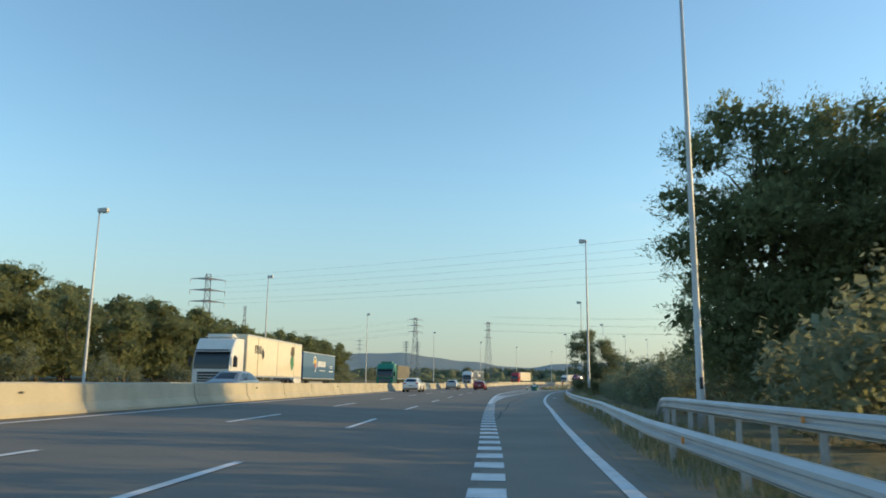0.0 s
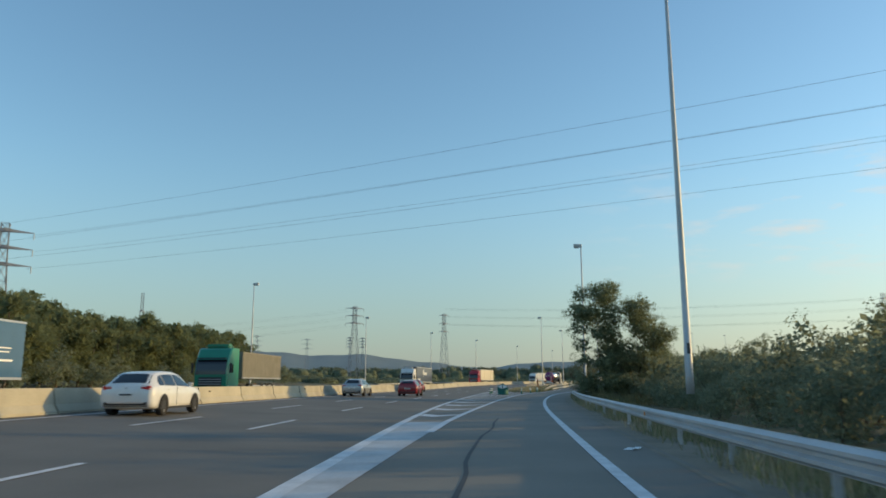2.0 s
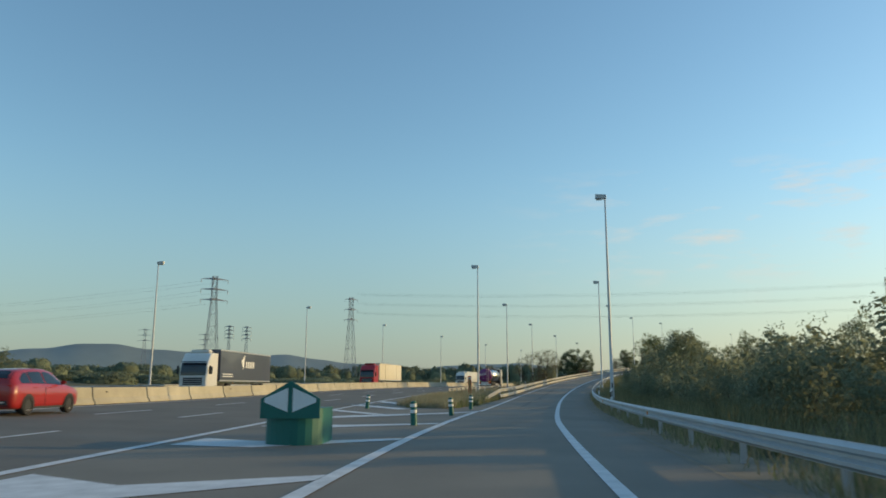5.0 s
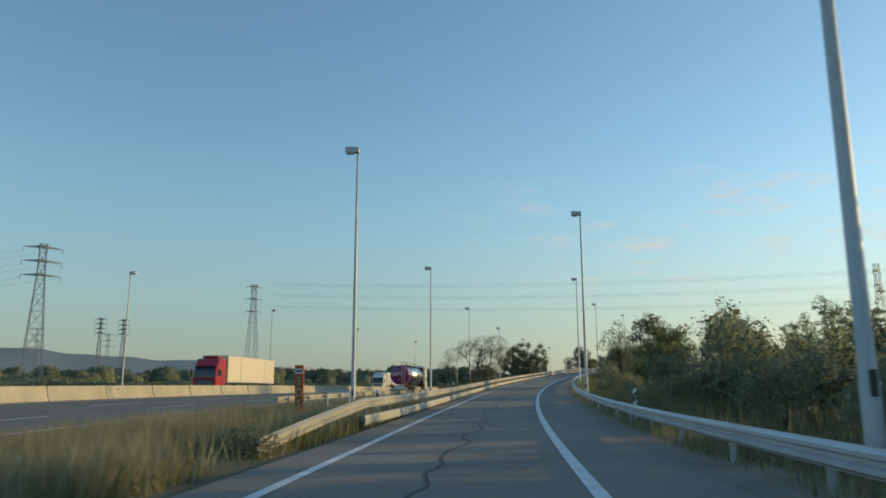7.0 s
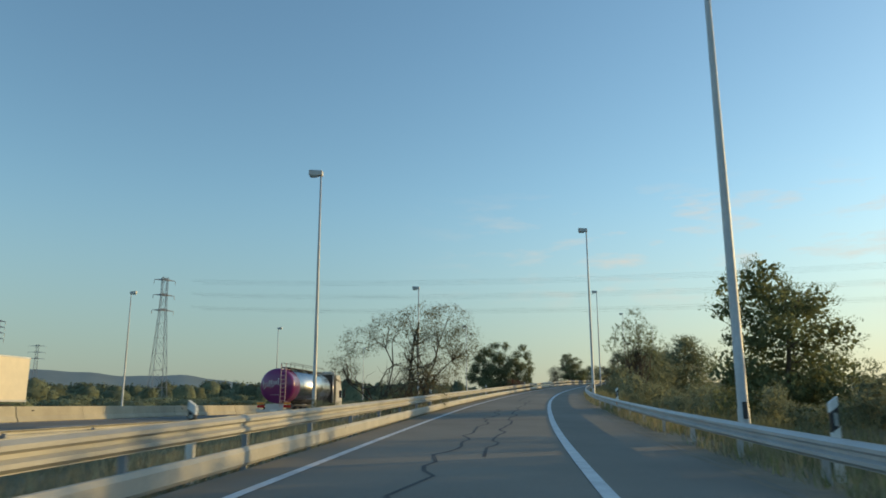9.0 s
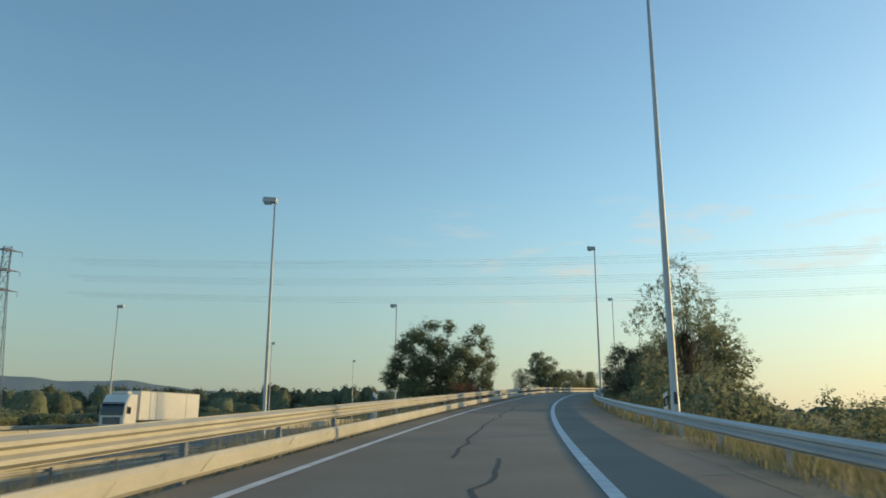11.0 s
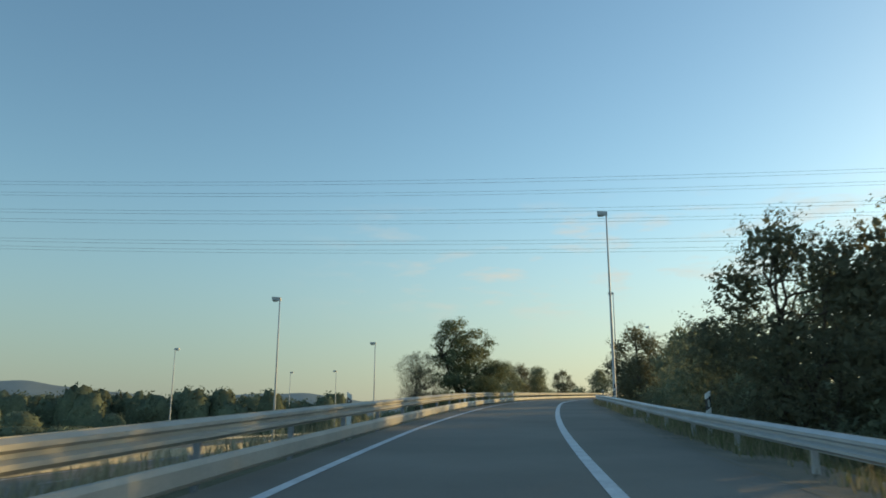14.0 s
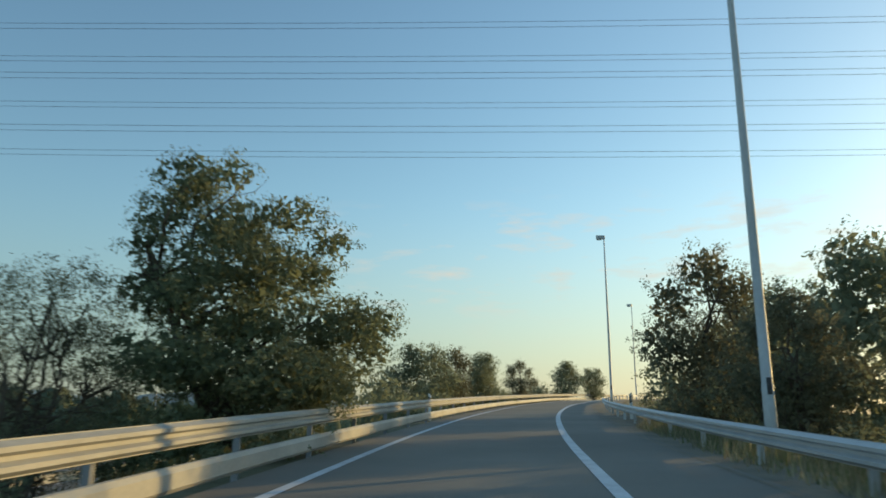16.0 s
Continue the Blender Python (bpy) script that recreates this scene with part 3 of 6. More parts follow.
# orange reflectors on the outer rail
ORANGE = mat("orange_reflector", (0.75, 0.28, 0.03), 0.4, vary=0.1)
rf = box_bm(0.03, 0.09, 0.10, (0, 0, 0), 0.01)
rf0 = None
for y in (11, 32, 53, 72, 107, 145, 163, 200, 240):
    for rail, dl, top in ((rail_r, 0.0, 0.64), (rail_r2, 1.65, 0.95)):
        if rail is rail_r2 and y > 17:
            continue
        s = LEAD(y)
        m = RAMP.place(s, RAIL_R(s) + dl - 0.09, top - 0.2)
        if rf0 is None:
            rf0 = part("reflector", rf, ORANGE, rail, "orange reflector")
            rf0.matrix_basis = m
        else:
            shared("reflector", rf0, rail, m)["label"] = "orange reflector"


# ---- lamps ----
def street_lamp(m, label):
    root = thing("street_lamp", m, label, "street lamp", "street lamps along the motorway")
    rings = []
    for z, r in ((-0.6, 0.135), (0.0, 0.135), (0.9, 0.13), (0.92, 0.118), (5, 0.10), (10, 0.075), (14.55, 0.05)):
        rings.append([(r * math.cos(a), r * math.sin(a), z) for a in [math.pi * 2 * i / 10 for i in range(10)]])
    part("pole", loft_bm(rings), POLE, root, smooth=True)
    head = [[(x, y * w, 14.42 + z * h - 0.07 * x) for y, z in ((-1, 0), (1, 0), (1, 0.9), (0.85, 1), (-0.85, 1), (-1, 0.9))] for x, w, h in ((0.10, 0.15, 0.27), (0.08, 0.17, 0.30), (-0.66, 0.18, 0.31), (-0.70, 0.16, 0.28))]
    lum = part("luminaire", loft_bm(head), POLE, root, "grey box-shaped luminaire")
    part("lens", box_bm(0.46, 0.28, 0.12, (-0.42, 0, 14.35), 0.03), GLASS_L, lum)
    part("hatch", box_bm(0.10, 0.02, 0.35, (0, -0.128, 0.7), 0.004), DARK, root)
    return root


lamp_label = "tall grey steel street lamp with one box luminaire"
lamp0 = None
LAMPS_R = [(6.02, 23.5), (8.05, 77.3), (11.8, 125.4), (21.43, 175.8), (33.45, 222.95), (48.0, 269.0), (66.8, 314.3), (90.4, 358.95), (118.0, 402.3), (150.0, 440.0)]
LAMPS_M = [(15.2, 207.7), (24.5, 250.0), (36.1, 291.5), (50.5, 334.0), (67.0, 377.0), (84.7, 412.2), (93.4, 485.4)]
LAMPS_F = [(-32.8, 54.2), (-35.9, 104.4), (-31.9, 159.4), (-22.6, 210.4), (-11.4, 258.6), (1.2, 304.5), (17.4, 344.7), (36.0, 392.0), (56.9, 442.4), (84.0, 500.0)]
for lst, ax, turn, tops in ((LAMPS_R, RAMP, 0, (14.9, 15.95, 14.66, 14.88, 15.2, 16.96, 18.75, 21.25, 23.03, 23.6)), (LAMPS_M, MAIN, 0, (14.72, 14.98, 15.03, 15.3, 15.74, 15.5, 15.9)),
                            (LAMPS_F, MAIN, 180, (14.3, 16.2, 15.72, 15.2, 15.14, 15.69, 15.66, 15.9, 16.4, 16.2))):
    for (x, y), top in zip(lst, tops):
        s = float(ax.near(x, y)[0])
        m = pose(x + (0.28 if turn else -0.32), y, top - 14.45, 0, 0, ax.yaw(s) + turn)
        lamp0 = street_lamp(m, lamp_label) if lamp0 is None else copy_thing(lamp0, m)


# ---- vehicles ----
def paint(name, color, metal=0.0, rough=0.3):
    return mat(name, color, rough, metal, vary=0.06, scale=2.0, fine=12, bump=0, coat=0.6)


WHITE_CAR, RED_CAR, RED_CAR2, SILVER = paint("white_car_paint", (0.74, 0.73, 0.70)), paint("dark_red_paint", (0.25, 0.012, 0.02)), paint("red_paint", (0.34, 0.018, 0.016)), paint("silver_paint", (0.42, 0.44, 0.45), 0.35)
BLUE_GREY = paint("blue_grey_paint", (0.16, 0.2, 0.24), 0.3)
CREAM, CAB_WHITE, CURTAIN_BLUE, CAB_GREEN, CURTAIN_NAVY, CAB_RED = (paint("cream_panel", (0.74, 0.66, 0.50), rough=0.5), paint("white_cab_paint", (0.72, 0.70, 0.66)), paint("blue_curtain", (0.035, 0.11, 0.22), rough=0.55),
                                                               paint("green_cab_paint", (0.02, 0.22, 0.13)), paint("navy_curtain", (0.045, 0.06, 0.095), rough=0.55), paint("red_cab_paint", (0.42, 0.02, 0.03)))
CHROME = mat("polished_tank", (0.62, 0.6, 0.58), 0.24, metal=1.0, vary=0.08, scale=1.0, fine=5, bump=0.04)
LADDER = mat("painted_ladder", (0.5, 0.33, 0.34), 0.5, vary=0.15, bump=0)
PURPLE = paint("purple_paint", (0.165, 0.016, 0.115))
TAIL = mat("tail_light", (0.5, 0.02, 0.02), 0.25, vary=0.1, bump=0)
WHITE_FLAT = mat("white_marking", (0.78, 0.78, 0.76), 0.5, vary=0.06, bump=0)
BLACK_FLAT = mat("black_marking", (0.03, 0.03, 0.032), 0.5, vary=0.1, bump=0)
GREEN_FLAT = mat("green_plastic", (0.012, 0.13, 0.105), 0.5, vary=0.15, bump=0.05)
YELLOW_FLAT = mat("yellow_reflector", (0.7, 0.5, 0.08), 0.4, vary=0.1, bump=0)
RED_FLAT = mat("red_marking", (0.42, 0.05, 0.05), 0.5, vary=0.1, bump=0)
SAND_TARP = mat("sand_tarpaulin", (0.24, 0.225, 0.18), 0.8, vary=0.15, scale=1.5, bump=0.2)


def wheel(root, x, y, r, w):
    side = 1 if x > 0 else -1
    n = 20
    prof = ((r * 0.62, 0.0), (r * 0.94, 0.0), (r, 0.03), (r, w - 0.03), (r * 0.94, w), (r * 0.62, w))
    rings = [[(x - side * (w - d), y + q * math.cos(a), r + q * math.sin(a)) for q, d in prof] for a in [2 * math.pi * i / n for i in range(n + 1)]]
    tyre = part("wheel", loft_bm(rings, closed=True, caps=False), RUBBER, root, "black tyre", smooth=False)
    bm = bmesh.new()
    c = bm.verts.new((x - side * 0.045, y, r))
    hub = [bm.verts.new((x - side * 0.03, y + 0.18 * r * math.cos(a), r + 0.18 * r * math.sin(a))) for a in [2 * math.pi * i / 10 for i in range(10)]]
    for i in range(10):
        bm.faces.new((c, hub[i], hub[(i + 1) % 10]))
    for i in range(5):
        a = 2 * math.pi * i / 5
        pts = [(0.16, a - 0.3), (0.64, a - 0.17), (0.64, a + 0.17), (0.16, a + 0.3)]
        bm.faces.new([bm.verts.new((x - side * 0.025, y + q * r * math.cos(b), r + q * r * math.sin(b))) for q, b in pts])
    ring = [[bm.verts.new((x - side * 0.022, y + q * r * math.cos(a), r + q * r * math.sin(a))) for q in (0.56, 0.66)] for a in [2 * math.pi * i / n for i in range(n)]]
    for i in range(n):
        bm.faces.new((ring[i][0], ring[i][1], ring[(i + 1) % n][1], ring[(i + 1) % n][0]))
    part("rim", bm, ALLOY, tyre, "alloy rim")
    bm = bmesh.new()
    bm.faces.new([bm.verts.new((x - side * 0.09, y + 0.63 * r * math.cos(a), r + 0.63 * r * math.sin(a))) for a in [2 * math.pi * i / n for i in range(n)]])
    part("brake_disc", bm, DARK, tyre)


def car(m, label, body_mat, L=4.35, W=1.79, H=1.44, tail=0.0, group="cars on the motorway", rails=False, contrast=None):
    """A five-door car facing +y. tail: how upright its back is, 0 to 1."""
    root = thing("car", m, label, "car", group)
    k, v, h = L / 4.36, W / 1.79, H / 1.44
    t = tail
    #      y      half-w  under  belt   top    half-top
    st = [(-2.18, 0.74, 0.42, 0.74, 0.80 + 0.1 * t, 0.70), (-2.13, 0.83, 0.30, 0.88, 0.95 + 0.08 * t, 0.74), (-2.02 - 0.05 * t, 0.88, 0.24, 0.93, 1.03 + 0.12 * t, 0.72), (-1.82 - 0.15 * t, 0.892, 0.22, 0.945, 1.17 + 0.08 * t, 0.67),
          (-1.52 - 0.22 * t, 0.895, 0.20, 0.945, 1.355, 0.60), (-1.15, 0.895, 0.20, 0.94, 1.415, 0.585), (-0.6, 0.895, 0.20, 0.93, 1.44, 0.59), (0.0, 0.895, 0.20, 0.92, 1.43, 0.59), (0.45, 0.893, 0.20, 0.915, 1.365, 0.60),
          (0.8, 0.892, 0.20, 0.91, 1.2, 0.635), (1.15, 0.89, 0.20, 0.90, 1.01, 0.70), (1.3, 0.888, 0.20, 0.885, 0.965, 0.73), (1.7, 0.88, 0.22, 0.82, 0.90, 0.72), (2.0, 0.84, 0.24, 0.72, 0.80, 0.68), (2.14, 0.76, 0.28, 0.62, 0.67, 0.60), (2.18, 0.68, 0.34, 0.52, 0.55, 0.52)]
    A = np.array(st)
    A[:, 0] *= k
    A[:, [1, 5]] *= v
    A[:, [3, 4]] *= h
    rings = []
    for y, w, zb, zbelt, zt, wt in A:
        half = [(w * 0.8, zb), (w * 0.96, zb + 0.05), (w * 0.985, zb + 0.2), (w, (zb + zbelt) * 0.52), (w * 0.985, zbelt - 0.04), (w * 0.955, zbelt), (wt, zt - 0.055), (wt * 0.86, zt - 0.012), (wt * 0.45, zt)]
        rings.append([(a, y, b) for a, b in half] + [(-a, y, b) for a, b in half[::-1]])
    part("body", loft_bm(rings), body_mat, root, smooth=True)
    f = lambda col, y: float(np.interp(y, A[:, 0], A[:, col]))
    # side glass
    def side_pt(y, u, s):
        w0, z0, w1, z1 = f(1, y) * 0.955, f(3, y), f(5, y), f(4, y) - 0.055
        return (s * (w0 + (w1 - w0) * u + 0.010), y, z0 + (z1 - z0) * u)
    for s in (-1, 1):
        for y0, y1, top0, top1 in ((-1.62 - 0.2 * t, -1.18, 0.45, 0.86), (-1.13, -0.32, 0.87, 0.88), (-0.25, 0.88, 0.88, 0.42)):
            bm = bmesh.new()
            n = 5
            lo = [bm.verts.new(side_pt((y0 + (y1 - y0) * i / n) * k, 0.06, s)) for i in range(n + 1)]
            up = [bm.verts.new(side_pt((y0 + (y1 - y0) * i / n) * k, top0 + (top1 - top0) * min(1, 1.6 * i / n) if y0 < -1.2 else (top0 + (top1 - top0) * max(0, (i / n - 0.45) / 0.55)), s)) for i in range(n + 1)]
            for i in range(n):
                bm.faces.new((lo[i], lo[i + 1], up[i + 1], up[i]))
            part("side_window", bm, GLASS_D, root)
    for nm, y0, y1 in (("rear_window", -2.0 - 0.06 * t, -1.56 - 0.2 * t), ("windscreen", 0.5, 1.12)):
        bm = bmesh.new()
        rows = []
        for i in range(6):
            y = (y0 + (y1 - y0) * i / 5) * k
            wt, zt = f(5, y), f(4, y)
            o = -0.008 if y0 < 0 else 0.008
            rows.append([bm.verts.new((a * wt, y + o, zt + b + 0.010)) for a, b in ((-0.93, -0.04), (-0.6, -0.006), (0, 0), (0.6, -0.006), (0.93, -0.04))])
        for a, b in zip(rows, rows[1:]):
            for i in range(4):
                bm.faces.new((a[i], a[i + 1], b[i + 1], b[i]))
        part(nm, bm, GLASS_D, root)
    for s in (-1, 1):
        for yw in (-1.32 * k, 1.32 * k):
            bm = bmesh.new()
            n = 16
            c = [bm.verts.new((s * (0.905 * v), yw + 0.37 * math.cos(a), max(0.2, 0.33 + 0.37 * math.sin(a)))) for a in [2 * math.pi * i / n for i in range(n)]]
            bm.faces.new(c)
            part("wheel_arch", bm, BLACK_FLAT, root)
            wheel(root, s * (0.925 * v), yw, 0.325, 0.22)
        part("tail_light", box_bm(0.34, 0.10, 0.15, (s * 0.62 * v, -2.11 * k, 0.80 * h), 0.03), TAIL, root, "red tail light")
        part("headlight", box_bm(0.34, 0.12, 0.11, (s * 0.62 * v, 2.0 * k, 0.60 * h), 0.03), GLASS_L, root)
        part("mirror", box_bm(0.2, 0.12, 0.14, (s * 0.98 * v, 0.62 * k, 0.93 * h), 0.04), contrast or body_mat, root)
        for yd in (-0.95, 0.0):
            part("door_handle", box_bm(0.03, 0.18, 0.03, (s * 0.9 * v, yd * k, 0.82 * h), 0.01), body_mat, root)
        part("door_gap", box_bm(0.012, 0.012, 0.6, (s * 0.893 * v, -0.3 * k, 0.32)), BLACK_FLAT, root)
        part("sill", box_bm(0.03, 1.9 * k, 0.07, (s * 0.88 * v, 0, 0.21), 0.01), BLACK_FLAT, root)
        if rails:
            part("roof_rail", box_bm(0.03, 1.7 * k, 0.035, (s * 0.55 * v, -0.5 * k, 1.43 * h), 0.01), ALLOY, root)
    part("rear_bumper", box_bm(1.46 * v, 0.16, 0.22, (0, -2.10 * k, 0.30), 0.04), BLACK_FLAT, root, "dark lower rear bumper")
    part("bumper_trim", box_bm(1.2 * v, 0.03, 0.05, (0, -2.185 * k, 0.40), 0.012), ALLOY if contrast is None else body_mat, root)
    part("front_grille", box_bm(1.1 * v, 0.06, 0.2, (0, 2.13 * k, 0.34), 0.02), BLACK_FLAT, root)
    pl = part("number_plate", box_bm(0.52, 0.02, 0.11, (0, -2.185 * k, 0.62 * h), 0.004), WHITE_FLAT, root)
    part("plate_bar", box_bm(0.4, 0.008, 0.05, (0, -2.198 * k, 0.65 * h)), BLACK_FLAT, pl)
    part("badge", box_bm(0.1, 0.02, 0.06, (0, -2.16 * k, 0.84 * h), 0.01), ALLOY, root)
    return root


def lane_pose(y, lat, oncoming=False):
    s = MAIN.s_of_y(y)
    return MAIN.place(s, lat, main_z(lat) if lat > -11 else 0.336, 180 if oncoming else 0)


car(lane_pose(78.0, -8.7), "white hatchback with dark rear glass on the motorway", WHITE_CAR, 4.37, 1.79, 1.44)
car(lane_pose(122.0, -5.2), "dark red compact estate car with round tail lights", RED_CAR, 4.25, 1.80, 1.45, tail=0.8, contrast=BLACK_FLAT)
car(lane_pose(150.0, -8.6), "bright red sport utility car further ahead on the motorway", RED_CAR2, 4.35, 1.82, 1.55, tail=0.6)
car(lane_pose(115.3, -8.8), "silver hatchback with roof rails and red tail lights", SILVER, 4.31, 1.79, 1.43, tail=0.2, rails=True)
car(lane_pose(40.0, -14.0, True), "blue-grey saloon car half hidden behind the barrier", BLUE_GREY, 4.5, 1.8, 1.44, group="traffic on the opposite carriageway")


def big_wheel(root, x, y, r=0.5, w=0.3):
    wheel(root, x, y, r, w)


def cab(root, y0, material, Hc=3.55, Wc=2.48):
    """A lorry's cab whose front is at y0, facing +y; returns it."""
    d = 2.15
    prof = [(0.0, 0.55), (0.02, 1.7), (-0.10, 2.35), (-0.35, 2.85), (-0.75, Hc - 0.12), (-1.0, Hc), (-d, Hc), (-d, 0.75), (-1.5, 0.75), (-1.4, 0.55)]
    body = part("cab", loft_bm([[(x * Wc / 2, y0 + y * (1 if abs(x) < 1 else 0.98) - (0.12 if abs(x) == 1 else 0), z) for y, z in prof] for x in (-1, -0.93, 0.93, 1)]), material, root)
    bm = loft_bm([[(x * Wc / 2 * 0.9, y0 + 0.035 + a, z) for x in (-1, -0.6, 0.6, 1)] for a, z in ((0.0, 1.62), (-0.02, 1.9), (-0.105, 2.37), (-0.24, 2.68))], closed=False)
    part("windscreen", bm, GLASS_D, body)
    part("grille", box_bm(1.7, 0.05, 0.62, (0, y0 + 0.03, 0.82), 0.02), BLACK_FLAT, body)
    for i in range(3):
        part("grille_bar", box_bm(1.66, 0.03, 0.04, (0, y0 + 0.065, 0.92 + 0.17 * i), 0.01), ALLOY, body)
    part("visor", box_bm(2.2, 0.25, 0.07, (0, y0 - 0.05, 2.74), 0.02), BLACK_FLAT, body)
    part("bumper", box_bm(2.44, 0.18, 0.4, (0, y0 - 0.02, 0.38), 0.04), material, body)
    for s in (-1, 1):
        part("headlight", box_bm(0.36, 0.06, 0.2, (s * 0.98, y0 + 0.06, 0.52), 0.02), GLASS_L, body)
        part("side_window", box_bm(0.02, 0.75, 0.62, (s * (Wc / 2 + 0.002), y0 - 0.75, 1.75), 0.006), GLASS_D, body)
        part("mirror", box_bm(0.16, 0.1, 0.7, (s * (Wc / 2 + 0.2), y0 - 0.15, 1.75), 0.03), BLACK_FLAT, body)
        part("step", box_bm(0.1, 0.6, 0.12, (s * 1.15, y0 - 0.75, 0.45), 0.02), DARK, body)
        big_wheel(root, s * 1.22, y0 - 1.35)
        big_wheel(root, s * 1.22, y0 - 4.95)
    bm = box_bm(1.9, 0.9, 0.35, (0, y0 - 1.5, Hc - 0.05), 0.15)
    part("roof_fairing", bm, material, body)
    return body


def lorry(m, label, cab_mat, box_mat, ribs=0, tipper=False, shapes=()):
    """An articulated lorry of 16.5 m facing +y, its nose at the origin."""
    root = thing("lorry", m, label, "lorry", "traffic on the opposite carriageway")
    cab(root, 0.0, cab_mat)
    part("chassis", box_bm(0.9, 15.2, 0.28, (0, -8.6, 0.72), 0.02), DARK, root)
    hi, lo, y1, y2 = (3.35, 1.35, -3.0, -12.5) if tipper else (3.95, 1.15, -2.75, -16.4)
    box = part("trailer_box", box_bm(2.52, y1 - y2, hi - lo, (0, (y1 + y2) / 2, lo), 0.03), box_mat, root)
    part("underride", box_bm(2.4, 0.12, 0.14, (0, y2 + 0.3, 0.55), 0.02), DARK, root)
    for s in (-1, 1):
        part("top_rail", box_bm(0.03, y1 - y2, 0.10, (s * 1.265, (y1 + y2) / 2, hi - 0.1), 0.008), ALLOY if not tipper else SAND_TARP, box)
        part("bottom_rail", box_bm(0.03, y1 - y2, 0.12, (s * 1.265, (y1 + y2) / 2, lo), 0.008), ALLOY, box)
        for i in range(ribs):
            y = y1 - (y1 - y2) * (i + 0.5) / ribs
            part("rib", box_bm(0.05, 0.09 if tipper else 0.04, hi - lo - 0.15, (s * 1.27, y, lo + 0.07), 0.01), box_mat, box)
        part("side_guard", box_bm(0.03, 5.5, 0.28, (s * 1.2, -8.3, 0.6), 0.01), ALLOY, root)
        for i in range(3):
            big_wheel(root, s * 1.22, y2 + 2.2 + 1.32 * i)
        part("marker_light", box_bm(0.02, 0.12, 0.06, (s * 1.22, -6.0, 0.95), 0.01), ORANGE, root)
        # emblem and lettering stand-ins on both flanks
        for kind, y, z, a, b, mt in shapes:
            if kind == "bar":
                bm = box_bm(0.012, a, b, (s * 1.268, y, z))
            elif kind == "ring":
                rings = [[(s * 1.27, y + q * math.cos(t) * 0.8, z + q * math.sin(t)) for q in (a, b)] for t in [2 * math.pi * i / 20 for i in range(16)]]
                bm = loft_bm(rings, closed=False)
            elif kind == "blob":
                bm = bmesh.new()
                rr = random.Random(int(a * 100))
                bm.faces.new([bm.verts.new((s * 1.272, y + a * math.cos(t) * rr.uniform(0.55, 1), z + b * math.sin(t) * rr.uniform(0.6, 1))) for t in [2 * math.pi * i / 14 for i in range(14)]])
            else:
                bm = bmesh.new()
                bm.faces.new([bm.verts.new((s * 1.272, y + p * a, z + q * b)) for p, q in ((-1, 1), (1, 0.2), (-0.4, -1))])
            part("marking", bm, mt, box)
    return root


def letters(y, z, widths, h, mt):
    out, q = [], y
    for w in widths:
        out.append(("bar", q - w / 2, z, w * 0.62, h, mt))
        q -= w
    return out


LEAF_MARK = mat("green_marking", (0.05, 0.2, 0.1), 0.6, vary=0.2, bump=0)
BROWN_MARK = mat("dark_brown_marking", (0.10, 0.08, 0.05), 0.6, vary=0.2, bump=0)
lorry(lane_pose(45.0, -17.2, True), "white lorry with a cream box trailer bearing dark emblems", CAB_WHITE, CREAM, 3,
      shapes=letters(-4.3, 2.75, (0.4, 0.35, 0.32, 0.4), 0.55, BLACK_FLAT) + [("blob", -6.1, 2.75, 0.35, 0.45, BLACK_FLAT), ("blob", -13.6, 3.2, 0.75, 0.5, BROWN_MARK), ("blob", -13.6, 2.35, 0.62, 0.75, LEAF_MARK)])
lorry(lane_pose(71.5, -20.8, True), "white lorry with a blue curtain-sided trailer and white lettering", CAB_WHITE, CURTAIN_BLUE, 0,
      shapes=[("ring", -7.3, 2.75, 0.85, 0.7, WHITE_FLAT), ("tri", -7.4, 2.95, 0.5, 0.45, YELLOW_FLAT), ("tri", -7.5, 2.6, 0.4, 0.35, RED_FLAT)]
      + letters(-8.4, 2.5, (0.5, 0.55, 0.42, 0.5, 0.55, 0.4, 0.6), 0.6, WHITE_FLAT) + [("bar", -10.6, 2.05, 2.6, 0.07, WHITE_FLAT), ("bar", -14.6, 2.6, 1.5, 0.06, WHITE_FLAT), ("bar", -14.6, 2.42, 1.3, 0.06, WHITE_FLAT), ("bar", -14.6, 2.0, 1.9, 0.1, WHITE_FLAT)])
lorry(lane_pose(104.5, -17.2, True), "green lorry pulling a sand-grey ribbed tipper trailer", CAB_GREEN, SAND_TARP, 22, tipper=True)
lorry(lane_pose(186.0, -17.2, True), "white lorry with a dark navy curtain trailer", CAB_WHITE, CURTAIN_NAVY, 0,
      shapes=[("tri", -8.3, 2.95, 0.45, 0.75, WHITE_FLAT)] + letters(-9.0, 2.45, (0.5, 0.5, 0.5, 0.45, 0.5), 0.62, WHITE_FLAT) + [("bar", -4.6, 1.75, 2.4, 0.08, WHITE_FLAT), ("bar", -4.6, 1.55, 2.4, 0.08, WHITE_FLAT)])
lorry(lane_pose(240.0, -17.2, True), "red lorry with a plain cream box trailer", CAB_RED, CREAM, 2)
lorry(lane_pose(318.0, -20.0, True), "white lorry with a white box trailer in the distance", CAB_WHITE, CAB_WHITE, 2)


